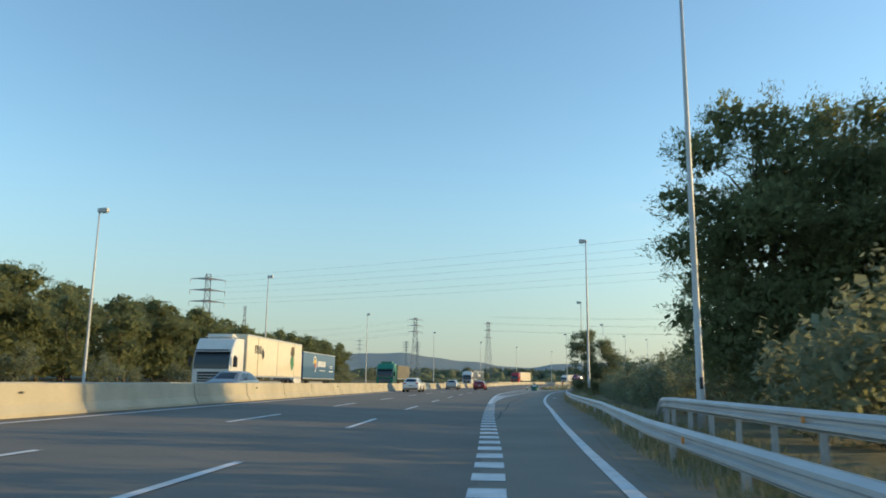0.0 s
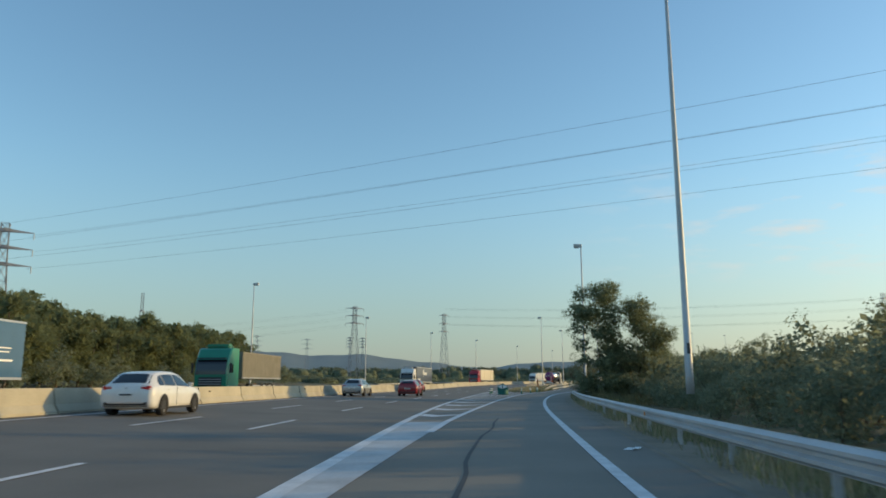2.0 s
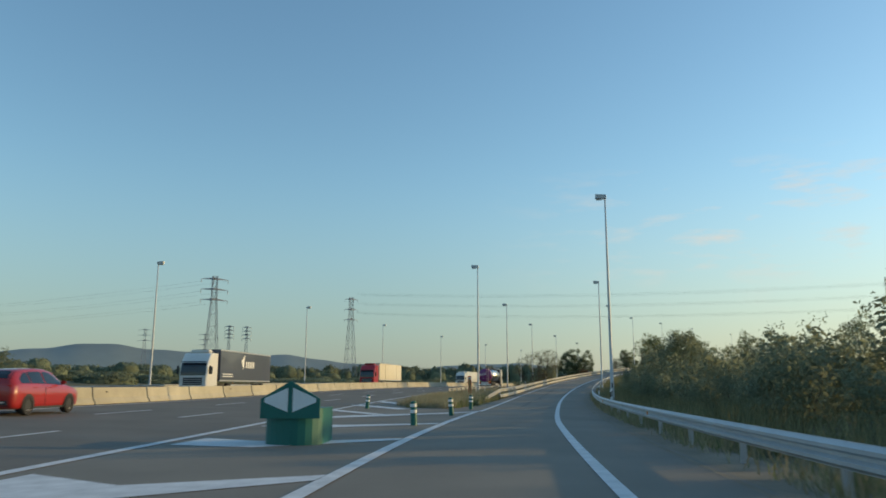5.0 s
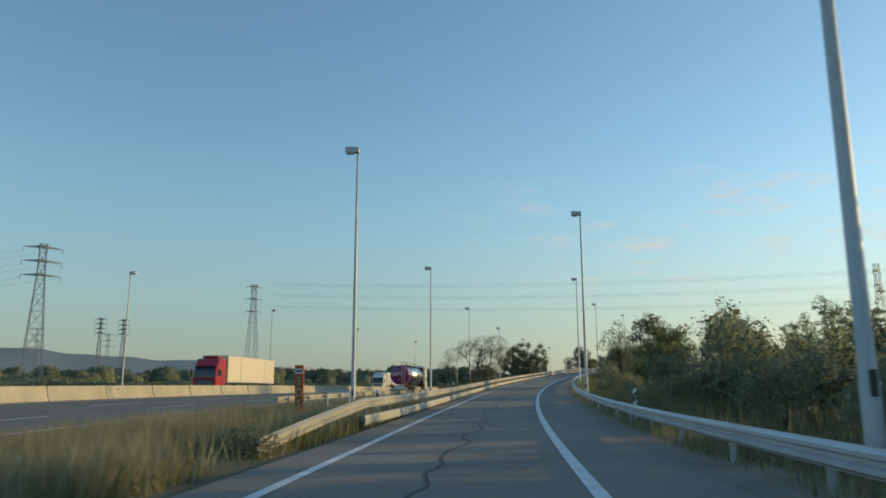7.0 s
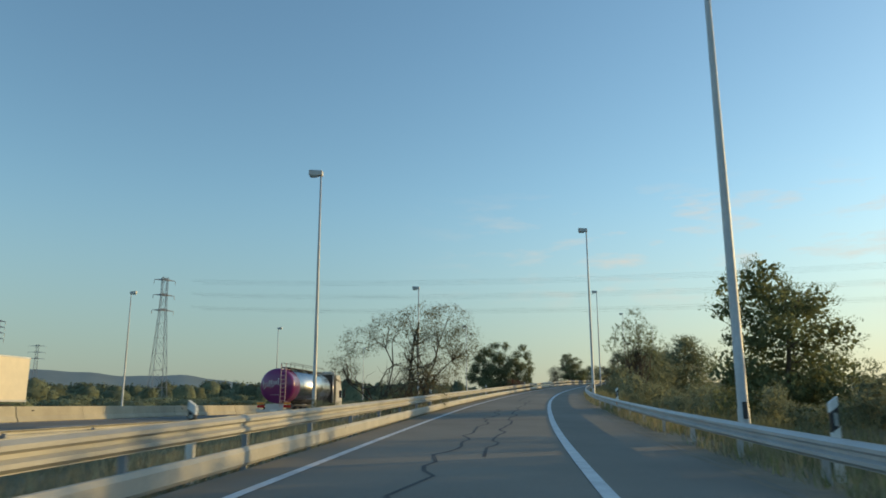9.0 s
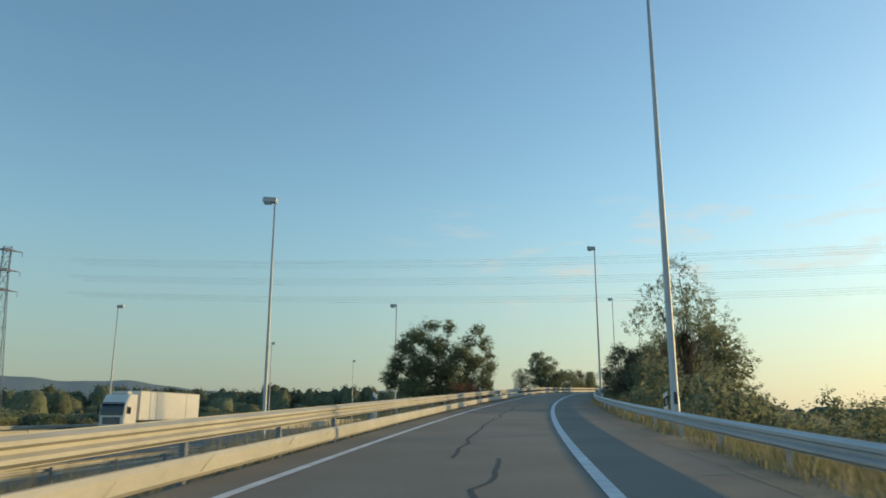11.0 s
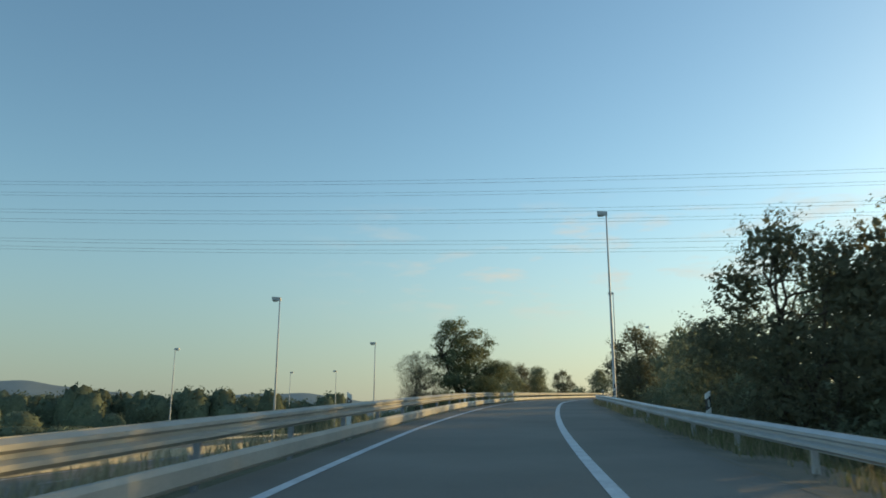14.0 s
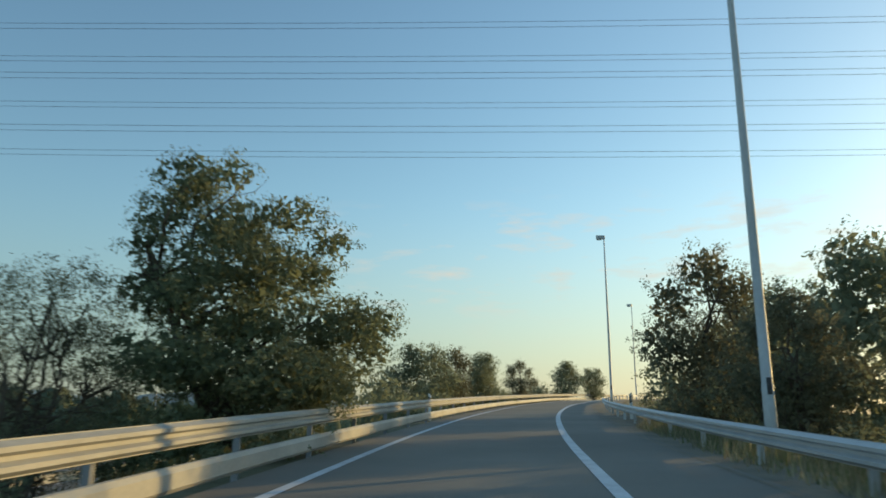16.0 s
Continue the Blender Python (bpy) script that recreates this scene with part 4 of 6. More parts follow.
def tanker(m):
    """A tank lorry facing +y, its rear bumper at the origin."""
    root = thing("tank_lorry", m, "tank lorry with a polished tank and a purple dished rear end", "tank lorry")
    R, zc, n = 1.22, 2.42, 32
    def ring(y, r):
        return [(r * math.cos(a) * 1.02, y, zc + r * math.sin(a)) for a in [2 * math.pi * i / n for i in range(n)]]
    dome = [ring(0.62 - 0.42 * math.cos(a) - 0.0, R * math.sin(a)) for a in [0.03, 0.3, 0.6, 0.9, 1.2, 1.45, math.pi / 2]] + [ring(1.9, R)]
    part("tank_end", loft_bm(dome), PURPLE, root, "glossy purple dished tank end", smooth=True)
    part("tank", loft_bm([ring(1.902, R), ring(10.4, R), ring(10.75, R * 0.8), ring(10.85, R * 0.3)]), CHROME, root, "polished steel tank", smooth=True)
    for y in (2.6, 4.2, 5.8, 7.4, 9.0, 10.3):
        part("tank_band", loft_bm([ring(y, R + 0.012), ring(y + 0.09, R + 0.012)]), CHROME, root, smooth=False)
    # ladder, catwalk, hatches
    lad = thing("ladder", pose(0, 0, 0), "pink-grey steel ladder", "")
    del lad["label"]
    lad.parent = root
    for x in (0.40, 0.74):
        bm = tube_bm((x, 0.02, 0.95), (x, 0.06, 3.95), 0.028)
        for z, y in ((1.3, 0.75), (2.4, 0.45), (3.55, 0.95)):
            bm = tube_bm((x, 0.05, z), (x, y, z), 0.018, n=6, bm=bm)
        part("ladder_rail", bm, LADDER, lad)
    for i in range(10):
        z = 1.12 + 0.285 * i
        part("rung", tube_bm((0.40, 0.045, z), (0.74, 0.045, z), 0.018), LADDER, lad)
    part("catwalk", box_bm(0.6, 9.2, 0.05, (0.35, 5.8, zc + R + 0.04), 0.01), DARK, root)
    for y in (3.5, 6.0, 8.5):
        part("hatch", tube_bm((-0.2, y, zc + R - 0.05), (-0.2, y, zc + R + 0.14), 0.3, n=16), CHROME, root)
    for x in (0.03, 0.68):
        bm = tube_bm((x, 1.3, zc + R + 0.42), (x, 10.3, zc + R + 0.42), 0.02)
        for y in (1.3, 4.3, 7.3, 10.3):
            bm = tube_bm((x, y, zc + R - 0.1), (x, y, zc + R + 0.42), 0.02, bm=bm)
        part("handrail", bm, DARK, root)
    part("chassis", box_bm(1.0, 14.2, 0.26, (0, 7.2, 0.85), 0.02), DARK, root)
    part("rear_cabinet", box_bm(1.3, 0.7, 0.42, (0, 0.42, 0.75), 0.03), ALLOY, root)
    part("rear_bumper", box_bm(2.46, 0.12, 0.2, (0, 0.02, 0.60), 0.02), ALLOY, root)
    flap = part("mud_flap_bar", box_bm(2.44, 0.04, 0.34, (0, -0.075, 0.24), 0.01), BLACK_FLAT, root, "black rear mud flap with pale lettering")
    for i in range(8):
        part("lettering_bar", box_bm(0.085, 0.01, 0.09, (-0.44 + 0.125 * i, -0.102, 0.36)), WHITE_FLAT, flap)
    for s in (-1, 1):
        part("round_emblem", tube_bm((s * 0.98, -0.096, 0.40), (s * 0.98, -0.106, 0.40), 0.1, 0.1, 16), WHITE_FLAT, flap)
    for s in (-1, 1):
        part("tail_light", box_bm(0.5, 0.1, 0.18, (s * 0.92, -0.02, 0.92), 0.02), TAIL, root, "red tail light cluster")
        part("warning_plate", box_bm(0.45, 0.03, 0.14, (s * 0.95, -0.03, 1.14), 0.005), ORANGE, root)
        part("mudguard", box_bm(0.4, 4.3, 0.06, (s * 1.05, 2.9, 1.08), 0.02), DARK, root)
        for y in (1.6, 2.95, 4.3, 10.9):
            wheel(root, s * 1.22, y, 0.5, 0.32)
        part("side_guard", box_bm(0.04, 4.0, 0.3, (s * 1.18, 7.4, 0.6), 0.01), ALLOY, root)
    part("number_plate", box_bm(0.5, 0.02, 0.12, (0, -0.06, 0.66), 0.004), WHITE_FLAT, root)
    # flowing script on the tank's end, as plain looped strokes, and a thin line below it
    def front(x, z):
        q = min(0.98, math.hypot(x, z) / R)
        return 0.62 - 0.42 * math.sqrt(1 - q * q) - 0.016
    bm = bmesh.new()
    pen = []
    for i in range(121):
        u = i / 120
        tall = 0.26 if int(u * 8) in (0, 3, 4, 7) else 0.11
        x = -0.98 + 1.28 * u + 0.055 * math.cos(16 * math.pi * u)
        pen.append((x, 0.02 + 0.26 * u + tall * math.sin(16 * math.pi * u)))
    for (x0, z0), (x1, z1) in zip(pen, pen[1:]):
        tube_bm((x0, front(x0, z0), zc + z0), (x1, front(x1, z1), zc + z1), 0.014, n=4, bm=bm, caps=False)
    tube_bm((-0.35, front(-0.35, -0.62), zc - 0.62), (0.25, front(0.25, -0.62), zc - 0.62), 0.01, n=4, bm=bm)
    part("script_stroke", bm, WHITE_FLAT, root)
    cab(root, 14.6, CAB_WHITE, 3.65)
    part("side_fairing", box_bm(2.42, 0.5, 2.6, (0, 12.15, 1.05), 0.05), BLACK_FLAT, root, "black cab fairing")
    gantry = box_bm(2.46, 0.14, 0.12, (0, 11.62, 3.72), 0.03)
    for x in (-1.17, 1.17):
        gantry = box_bm(0.12, 0.14, 2.4, (x, 11.62, 1.32), 0.03, bm=gantry)
    part("gantry", gantry, ALLOY, root, "silver arched frame behind the cab")
    return root


s_t = MAIN.s_of_y(261.0)
tanker(MAIN.place(s_t, -1.7, 0.05))


# ---- road furniture ----
def bollard(m):
    root = thing("bollard", m, "green plastic bollard with two white bands", "bollard", "bollards round the gore")
    rings = [[(r * math.cos(a), r * math.sin(a), z) for a in [2 * math.pi * i / 14 for i in range(14)]] for z, r in ((0, 0.11), (0.03, 0.105), (0.72, 0.095), (0.74, 0.085), (0.75, 0.03))]
    part("post", loft_bm(rings), GREEN_FLAT, root, smooth=False)
    for z in (0.38, 0.57):
        part("band", loft_bm([[(0.106 * math.cos(a), 0.106 * math.sin(a), q) for a in [2 * math.pi * i / 14 for i in range(14)]] for q in (z, z + 0.1)], caps=False), WHITE_FLAT, root, "white reflective band")
    return root


b0 = None
for x, y, tilt in ((10.0, 163.9, 2), (8.4, 155.3, -4), (4.4, 165.2, 5), (2.7, 146.0, 0), (3.0, 150.0, 2), (6.7, 147.5, -2)):
    m = pose(x, y, 0.0, 0, tilt, 0)
    b0 = bollard(m) if b0 is None else copy_thing(b0, m)

cush = thing("gore_marker", pose(4.0, 139.5, 0.0, 0, 0, -4), "green crash cushion with white diverging arrows on the gore", "crash cushion")
bm = loft_bm([[(0.62 * math.cos(a), 0.55 + 0.62 * math.sin(a) * 0.9, z) for a in [math.pi + math.pi * i / 12 for i in range(13)]] + [(0.62, 1.6, z), (-0.62, 1.6, z)] for z in (0, 0.05, 0.72, 0.75)])
part("cushion", bm, GREEN_FLAT, cush)
bm = bmesh.new()
pts = [(-0.62, 0.55), (0.62, 0.55), (0.62, 0.95), (0, 1.32), (-0.62, 0.95)]
loft_bm([[(x, y, z) for x, z in pts] for y in (-0.06, 0.0)], bm=bm)
board = part("board", bm, GREEN_FLAT, cush)
for s in (-1, 1):
    bm = bmesh.new()
    bm.faces.new([bm.verts.new((s * x, -0.066, z)) for x, z in ((0.05, 1.18), (0.05, 0.68), (0.54, 0.88), (0.54, 0.96))])
    part("arrow", bm, WHITE_FLAT, board, "white arrow")


def delineator(m, round_marks):
    root = thing("delineator_post", m, "white delineator post with slanted black band and " + ("two round reflectors" if round_marks else "one grey reflector"), "delineator", "delineator posts along the slip road")
    k = -0.75 if round_marks else 0.75

    def slab(z0, z1, mt, nm, w=0.065, d=0.04, k0=k):
        rings = [[(x * w, y * d, z + kk * x * w) for x, y in ((-1, -0.6), (-0.6, -1), (0.6, -1), (1, -0.6), (1, 0.6), (0.6, 1), (-0.6, 1), (-1, 0.6))] for z, kk in ((z0, k0), (z1, k))]
        return part(nm, loft_bm(rings), mt, root)
    slab(-0.5, 0.66, WHITE_FLAT, "post", k0=0)
    slab(0.66, 0.94, BLACK_FLAT, "black_band", 0.06, 0.037)
    slab(0.94, 1.07, WHITE_FLAT, "head")
    if round_marks:
        for z in (0.74, 0.87):
            part("reflector", tube_bm((0, -0.034, z), (0, -0.048, z), 0.03, 0.03, 12), GREY_FLAT, root, "round white reflector")
    else:
        part("reflector", box_bm(0.05, 0.014, 0.18, (0.01, -0.042, 0.71), 0.004), GREY_FLAT, root, "grey reflector")
    return root


GREY_FLAT = mat("reflector_grey", (0.42, 0.44, 0.42), 0.3, vary=0.15, scale=20, bump=0)
first_post = {}
for y in (166, 193, 219, 246, 272, 302, 327, 351, 377):
    s = RAMP.s_of_y(y)
    for lat in (RAIL_R(s) + 0.55, LEFT_RAIL(s) - 0.55):
        if lat < 0 and y < 180:
            continue
        m = RAMP.place(s, lat, 0.0)
        side = lat < 0
        first_post[side] = copy_thing(first_post[side], m) if side in first_post else delineator(m, side)

# emergency call post
SOS_OR = mat("orange_panel", (0.62, 0.10, 0.035), 0.45, vary=0.12, scale=3, bump=0.02)
z = float(ground_z(12.76, 194.6))
sos = thing("emergency_post", pose(12.76, 194.6, z - 0.2, 0, -1.5, -6) @ Matrix.Diagonal((0.75, 0.85, 0.93, 1)), "orange emergency call post with vertical yellow lettering", "emergency post")
part("panel", loft_bm([[(x * w, y, zz) for x, y in ((-1, -0.09), (1, -0.09), (1, 0.09), (-1, 0.09))] for zz, w in ((0, 0.13), (0.8, 0.18), (2.1, 0.22), (2.4, 0.22), (2.5, 0.2))]), SOS_OR, sos)
part("number_panel", box_bm(0.36, 0.012, 0.2, (0, -0.098, 2.17), 0.004), WHITE_FLAT, sos)
part("number_bar", box_bm(0.26, 0.008, 0.08, (0, -0.108, 2.23)), BLACK_FLAT, sos)
part("letter_panel", box_bm(0.29, 0.012, 1.4, (0, -0.098, 0.72), 0.004), mat("brown_panel", (0.30, 0.12, 0.04), 0.5, vary=0.15), sos)
for i, ch in enumerate("SOS"):
    cu = bpy.data.curves.new("letter", "FONT")
    cu.body, cu.size, cu.align_x, cu.extrude = ch, 0.46, "CENTER", 0.004
    o = new("letter", cu)
    dg = bpy.context.evaluated_depsgraph_get()
    me = bpy.data.meshes.new_from_object(o.evaluated_get(dg))
    bpy.data.objects.remove(o)
    me.materials.append(mat("pale_yellow", (0.62, 0.48, 0.22), 0.5, vary=0.1))
    o = new("letter", me)
    o.parent = sos
    o.matrix_basis = pose(0, -0.115, 1.74 - 0.44 * i, 90, 0, 0)
part("call_box", box_bm(0.3, 0.22, 0.5, (0.05, 0.14, 1.1), 0.03), SOS_OR, sos)
bm = None
for x in (0, 0.9):
    bm = tube_bm((x, 0, -0.3), (x, 0, 1.05), 0.025, bm=bm)
for q in (0.5, 1.05):
    bm = tube_bm((0, 0, q), (0.9, 0, q), 0.025, bm=bm)
hr = part("handrail", bm, WHITE_FLAT)
hr.matrix_basis = pose(13.7, 198.4, float(ground_z(13.7, 198.4)), 0, 0, 5)
tagged(hr, "white tubular handrail beside the call post", "handrail")


# ---- pylons and cables ----
def lattice(h, w0, w1, bays, bm=None, r=0.07):
    bm = bm or bmesh.new()
    lv = [(h * (1 - (1 - i / bays) ** 1.25)) for i in range(bays + 1)]
    half = lambda z: w0 + (w1 - w0) * min(1, z / (h * 0.82))
    c = [(1, 1), (1, -1), (-1, -1), (-1, 1)]
    for a, b in zip(lv, lv[1:]):
        for i in range(4):
            (x0, y0), (x1, y1) = c[i], c[(i + 1) % 4]
            tube_bm((x0 * half(a), y0 * half(a), a), (x0 * half(b), y0 * half(b), b), r, n=4, bm=bm, caps=False)
            tube_bm((x0 * half(a), y0 * half(a), a), (x1 * half(b), y1 * half(b), b), r * 0.6, n=3, bm=bm, caps=False)
            tube_bm((x1 * half(a), y1 * half(a), a), (x0 * half(b), y0 * half(b), b), r * 0.6, n=3, bm=bm, caps=False)
            tube_bm((x0 * half(b), y0 * half(b), b), (x1 * half(b), y1 * half(b), b), r * 0.6, n=3, bm=bm, caps=False)
    return bm


def pylon(x, y, top, label, arms, w0=2.0, span=4.2, bays=9, turn=28, kind="pylon"):
    z = float(ground_z(x, y)) - 0.3
    h = top - z
    root = thing(kind, pose(x, y, z, 0, 0, turn), label, "pylon")
    part("mast", lattice(h, w0, w0 * 0.32, bays), LATTICE, root)
    for drop in arms:
        q = h - drop
        for s in (-1, 1):
            part("cross_arm", loft_bm([[(s * x, yy * w, q + zz * g) for yy, zz in ((-1, 0), (1, 0), (0.5, 1), (-0.5, 1))] for x, w, g in ((0, 0.3, 0.55), (span * 0.5, 0.18, 0.3), (span, 0.05, 0.1))]), LATTICE, root)
        for s in (-1, 1):
            part("insulator", tube_bm((s * span, 0, q), (s * span, 0, q - 0.9), 0.07, n=6), GLASS_L, root)
    return root


pyl = "grey steel lattice pylon with three cross arms"
pylon(-64.7, 151.0, 23.6, pyl, (1.2, 3.6, 6.0), 1.6, 3.6)
pylon(-40.7, 309.0, 28.1, pyl, (0.8, 3.4, 6.0), 1.8, 3.3)
pylon(-13.0, 399.0, 33.7, pyl, (0.8, 4.6, 8.4), 2.0, 2.6)
pylon(-108.0, 290.0, 31.0, "slender grey lattice mast above the wood", (6.0,), 1.3, 0.8)
for x, y in ((-57.5, 400.0), (-52.0, 404.0)):
    pylon(x, y, 23.0, "dark lattice pylon with four short arms", (0.4, 1.8, 3.2, 4.6), 0.9, 1.6, turn=10)
for x, y, t in ((-190.0, 700.0, 44.0), (-150.0, 720.0, 42.0)):
    pylon(x, y, t, "far grey lattice pylon on the plain", (1.0, 5.0, 9.0), 2.2, 5.0, turn=10)
pylon(169.0, 361.0, 37.5, pyl, (2.3, 6.4, 10.6), 2.0, 2.6)
CABLE = mat("cable", (0.04, 0.042, 0.045), 0.5, vary=0.1, bump=0)


def cable(p, q, sag, label, r=0.012):
    p, q = Vector(p), Vector(q)
    n = 40
    rings = []
    side = (q - p).cross(Vector((0, 0, 1))).normalized()
    for i in range(n + 1):
        u = i / n
        c = p.lerp(q, u) - Vector((0, 0, 4 * sag * u * (1 - u)))
        rings.append([c + side * r * math.cos(a) + Vector((0, 0, r * math.sin(a))) for a in (0.5, 2.6, 4.7)])
    o = part("cable", loft_bm(rings), CABLE)
    return tagged(o, label, "cable", "overhead cables")


for dz in (22.4, 20.0, 17.6):
    for s in (-1, 1):
        cable((-64.7 + s * 1.7, 151 + s * 3.1, dz), (140 + s * 1.7, 46.5 + s * 3.1, dz + 3.5), 2.4, "thin dark power cable crossing high over the road")
for dz in (35.3, 31.2, 27.0):
    for s, e in ((-1, 0), (-1, 0.45), (1, 0), (1, 0.45)):
        cable((-13 + s * 1.2, 450 + s * 2.4, dz + e + 5.5), (330 + s * 1.2, 283 + s * 2.4, dz + e + 9), 7.5, "thin dark power cable sagging over the slip road", 0.016)
for dz in (27.0, 24.4, 21.8):
    for s in (-1, 1):
        cable((-40.7 + s * 3.2, 309, dz), (-240 + s * 3.2, 395, dz), 4, "thin dark power cable beyond the motorway", 0.014)

# a scrap of paper on the shoulder
scrap = part("paper_scrap", loft_bm([[(x * w, y, z) for x, z in ((-1, 0.0), (-0.3, 0.03), (0.4, 0.012), (1, 0.04), (0.4, 0.02), (-0.3, 0.036))] for y, w in ((-0.12, 0.10), (0.0, 0.2), (0.1, 0.14))]), WHITE_FLAT)
scrap.matrix_basis = pose(3.68, 67.1, 0.006, 0, 0, 20)
tagged(scrap, "crumpled white paper scrap lying on the asphalt shoulder", "litter")


# ---- vegetation ----
def leaf_mesh(name, centres, size, material, parent, rng, label="", aspect=0.8, out=None, along=None, fill=None):
    """Many small leaf blades, each a pointed quad, in one mesh. out: the way each leaf's face turns; along: the way a needle
    tuft reaches; fill: centres and size of the large shaded leaves deep in the crown."""
    n = len(centres)
    rand = rng.normal(size=(n, 3))
    if along is not None:
        d = rand * 0.5 + along
        d /= np.linalg.norm(d, axis=1)[:, None]
        e = np.cross(d, rng.normal(size=(n, 3)))
    else:
        face = rand * 0.6 + (out if out is not None else rng.normal(size=(n, 3)))
        face /= np.linalg.norm(face, axis=1)[:, None] + 1e-9
        d = np.cross(face, rng.normal(size=(n, 3)))
        d /= np.linalg.norm(d, axis=1)[:, None] + 1e-9
        e = np.cross(face, d)
    e /= np.linalg.norm(e, axis=1)[:, None] + 1e-9
    sz = size * rng.uniform(0.6, 1.4, (n, 1))
    if fill is not None:
        fc, fs = fill
        m = len(fc)
        q = rng.normal(size=(m, 3))
        q /= np.linalg.norm(q, axis=1)[:, None]
        w = np.cross(q, rng.normal(size=(m, 3)))
        w /= np.linalg.norm(w, axis=1)[:, None] + 1e-9
        centres, d, e = np.concatenate([centres, fc]), np.concatenate([d, q]), np.concatenate([e, w])
        sz = np.concatenate([sz, np.broadcast_to(fs, (m,))[:, None] * rng.uniform(0.6, 1.3, (m, 1))])
        wide = np.concatenate([np.full((n, 1), aspect), np.full((m, 1), 1.1)])
        n += m
    else:
        wide = aspect
    a, b = d * sz, e * sz * wide
    k = rng.uniform(-0.35, 0.25, (n, 1))
    v = np.stack([centres - a, centres + b * 0.5 + a * k, centres + a, centres - b * 0.5 + a * k], 1).reshape(-1, 3)
    me = bpy.data.meshes.new(name)
    me.vertices.add(len(v))
    me.loops.add(4 * n)
    me.polygons.add(n)
    me.vertices.foreach_set("co", v.ravel())
    me.loops.foreach_set("vertex_index", np.arange(4 * n))
    me.polygons.foreach_set("loop_start", np.arange(0, 4 * n, 4))
    me.update(calc_edges=True)
    me.materials.append(material)
    ob = new(name, me)
    if parent is not None:
        ob.parent = parent
    if label:
        ob["label"] = label
    return ob


def limb(bm, p, q, r0, r1, rng, bends=3, n=6, wob=0.08):
    """A bent, tapering limb; returns the points along it."""
    p, q = np.array(p, float), np.array(q, float)
    L = np.linalg.norm(q - p)
    pts = [p + (q - p) * i / bends + (rng.normal(size=3) * wob * L if 0 < i < bends else 0) for i in range(bends + 1)]
    for i in range(bends):
        tube_bm(pts[i], pts[i + 1], r0 + (r1 - r0) * i / bends, r0 + (r1 - r0) * (i + 1) / bends, n, bm, caps=False)
    return pts


def tree(name, label, h, lobes, leaves, leaf, material, seed, trunk_r=0.2, stems=1, limbs=10, clump=0.3, twigs=0, per=24, category="tree", aspect=0.8, fill=0.0, fill_size=0.2, needles=False, reach=0.0, loose=1.0):
    """lobes: (x, y, z, rx, ry, rz) as shares of the height; leaf clumps lie on them, larger shaded leaves fill their insides.
    fill: large leaves as a share of the small ones; reach: how far shoots stand out of the clumps."""
    rng = np.random.default_rng(seed)
    root = thing(name, pose(0, 0, 0), label, category)
    L = np.array(lobes, float) * h
    area = (L[:, 3] * L[:, 5]) ** 1.1
    n_cl = max(6, leaves // per)
    pick = rng.choice(len(L), n_cl, p=area / area.sum())
    d = rng.normal(size=(n_cl, 3))
    d /= np.linalg.norm(d, axis=1)[:, None]
    r = rng.uniform(0.35, 1.0, n_cl) ** 0.5 * rng.uniform(0.9, 1.06, n_cl)
    c = L[pick, :3] + d * L[pick, 3:] * r[:, None]
    c[:, 2] = np.maximum(c[:, 2], 0.12)
    bm = bmesh.new()
    tops = []
    for k in range(stems):
        a = rng.uniform(0, 6.28)
        spread_r = 0.075 * stems if stems > 1 else 0
        foot = np.array([spread_r * math.cos(a), spread_r * math.sin(a), -0.4])
        goal = L[rng.integers(len(L))][:3] if stems > 1 else np.array([0, 0, h * 0.86])
        tops.append(limb(bm, foot, goal, trunk_r / stems ** 0.5, trunk_r * 0.2, rng, 5, 8 if trunk_r > 0.1 else 5, 0.03))
    for k in range(limbs):
        stem = tops[rng.integers(len(tops))]
        i = rng.integers(1, len(stem) - 1)
        near = c[rng.integers(n_cl, size=16)]
        g = near[np.argmin(np.linalg.norm(near - np.array(stem[i]) - np.array([0, 0, 0.08 * h]), axis=1))]
        pts = limb(bm, stem[i], g, trunk_r * 0.3, trunk_r * 0.06, rng, 4, 5, 0.06)
        for _ in range(twigs):
            j = rng.integers(1, len(pts))
            g2 = np.array(pts[j]) + (np.array(g) - np.array(pts[0])) * 0.15 + rng.normal(size=3) * h * 0.05
            limb(bm, pts[j], g2, trunk_r * 0.08, trunk_r * 0.02, rng, 2, 4, 0.1)
    part("trunk", bm, BARK, root, smooth=True)
    cl = np.repeat(c, per, axis=0)
    spread = clump * rng.uniform(0.6, 1.4, n_cl).repeat(per)[:, None]
    u = rng.normal(size=cl.shape)
    u *= (rng.uniform(0, 1, len(cl)) ** 0.45 / np.linalg.norm(u, axis=1))[:, None]
    pts = cl + u * spread * np.array([1.3, 1.3, 0.9]) * loose
    ax = d + rng.normal(size=d.shape) * 0.35 + np.array([0, 0, 0.6])
    ax = (ax / np.linalg.norm(ax, axis=1)[:, None]).repeat(per, axis=0)
    if reach:
        pts = pts + ax * spread * rng.uniform(-0.4, 1.0, (len(cl), 1)) ** 3 * reach
    pts[:, 2] = np.maximum(pts[:, 2], 0.03)
    inside = None
    if fill:
        m = int(leaves * fill)
        pk = rng.choice(len(L), m, p=area / area.sum())
        w = rng.normal(size=(m, 3))
        w *= (rng.uniform(0.05, 1, m) ** 0.5 * 0.7 / np.linalg.norm(w, axis=1))[:, None]
        fc = L[pk, :3] + w * L[pk, 3:]
        fc[:, 2] = np.maximum(fc[:, 2], 0.1)
        inside = (fc, fill_size)
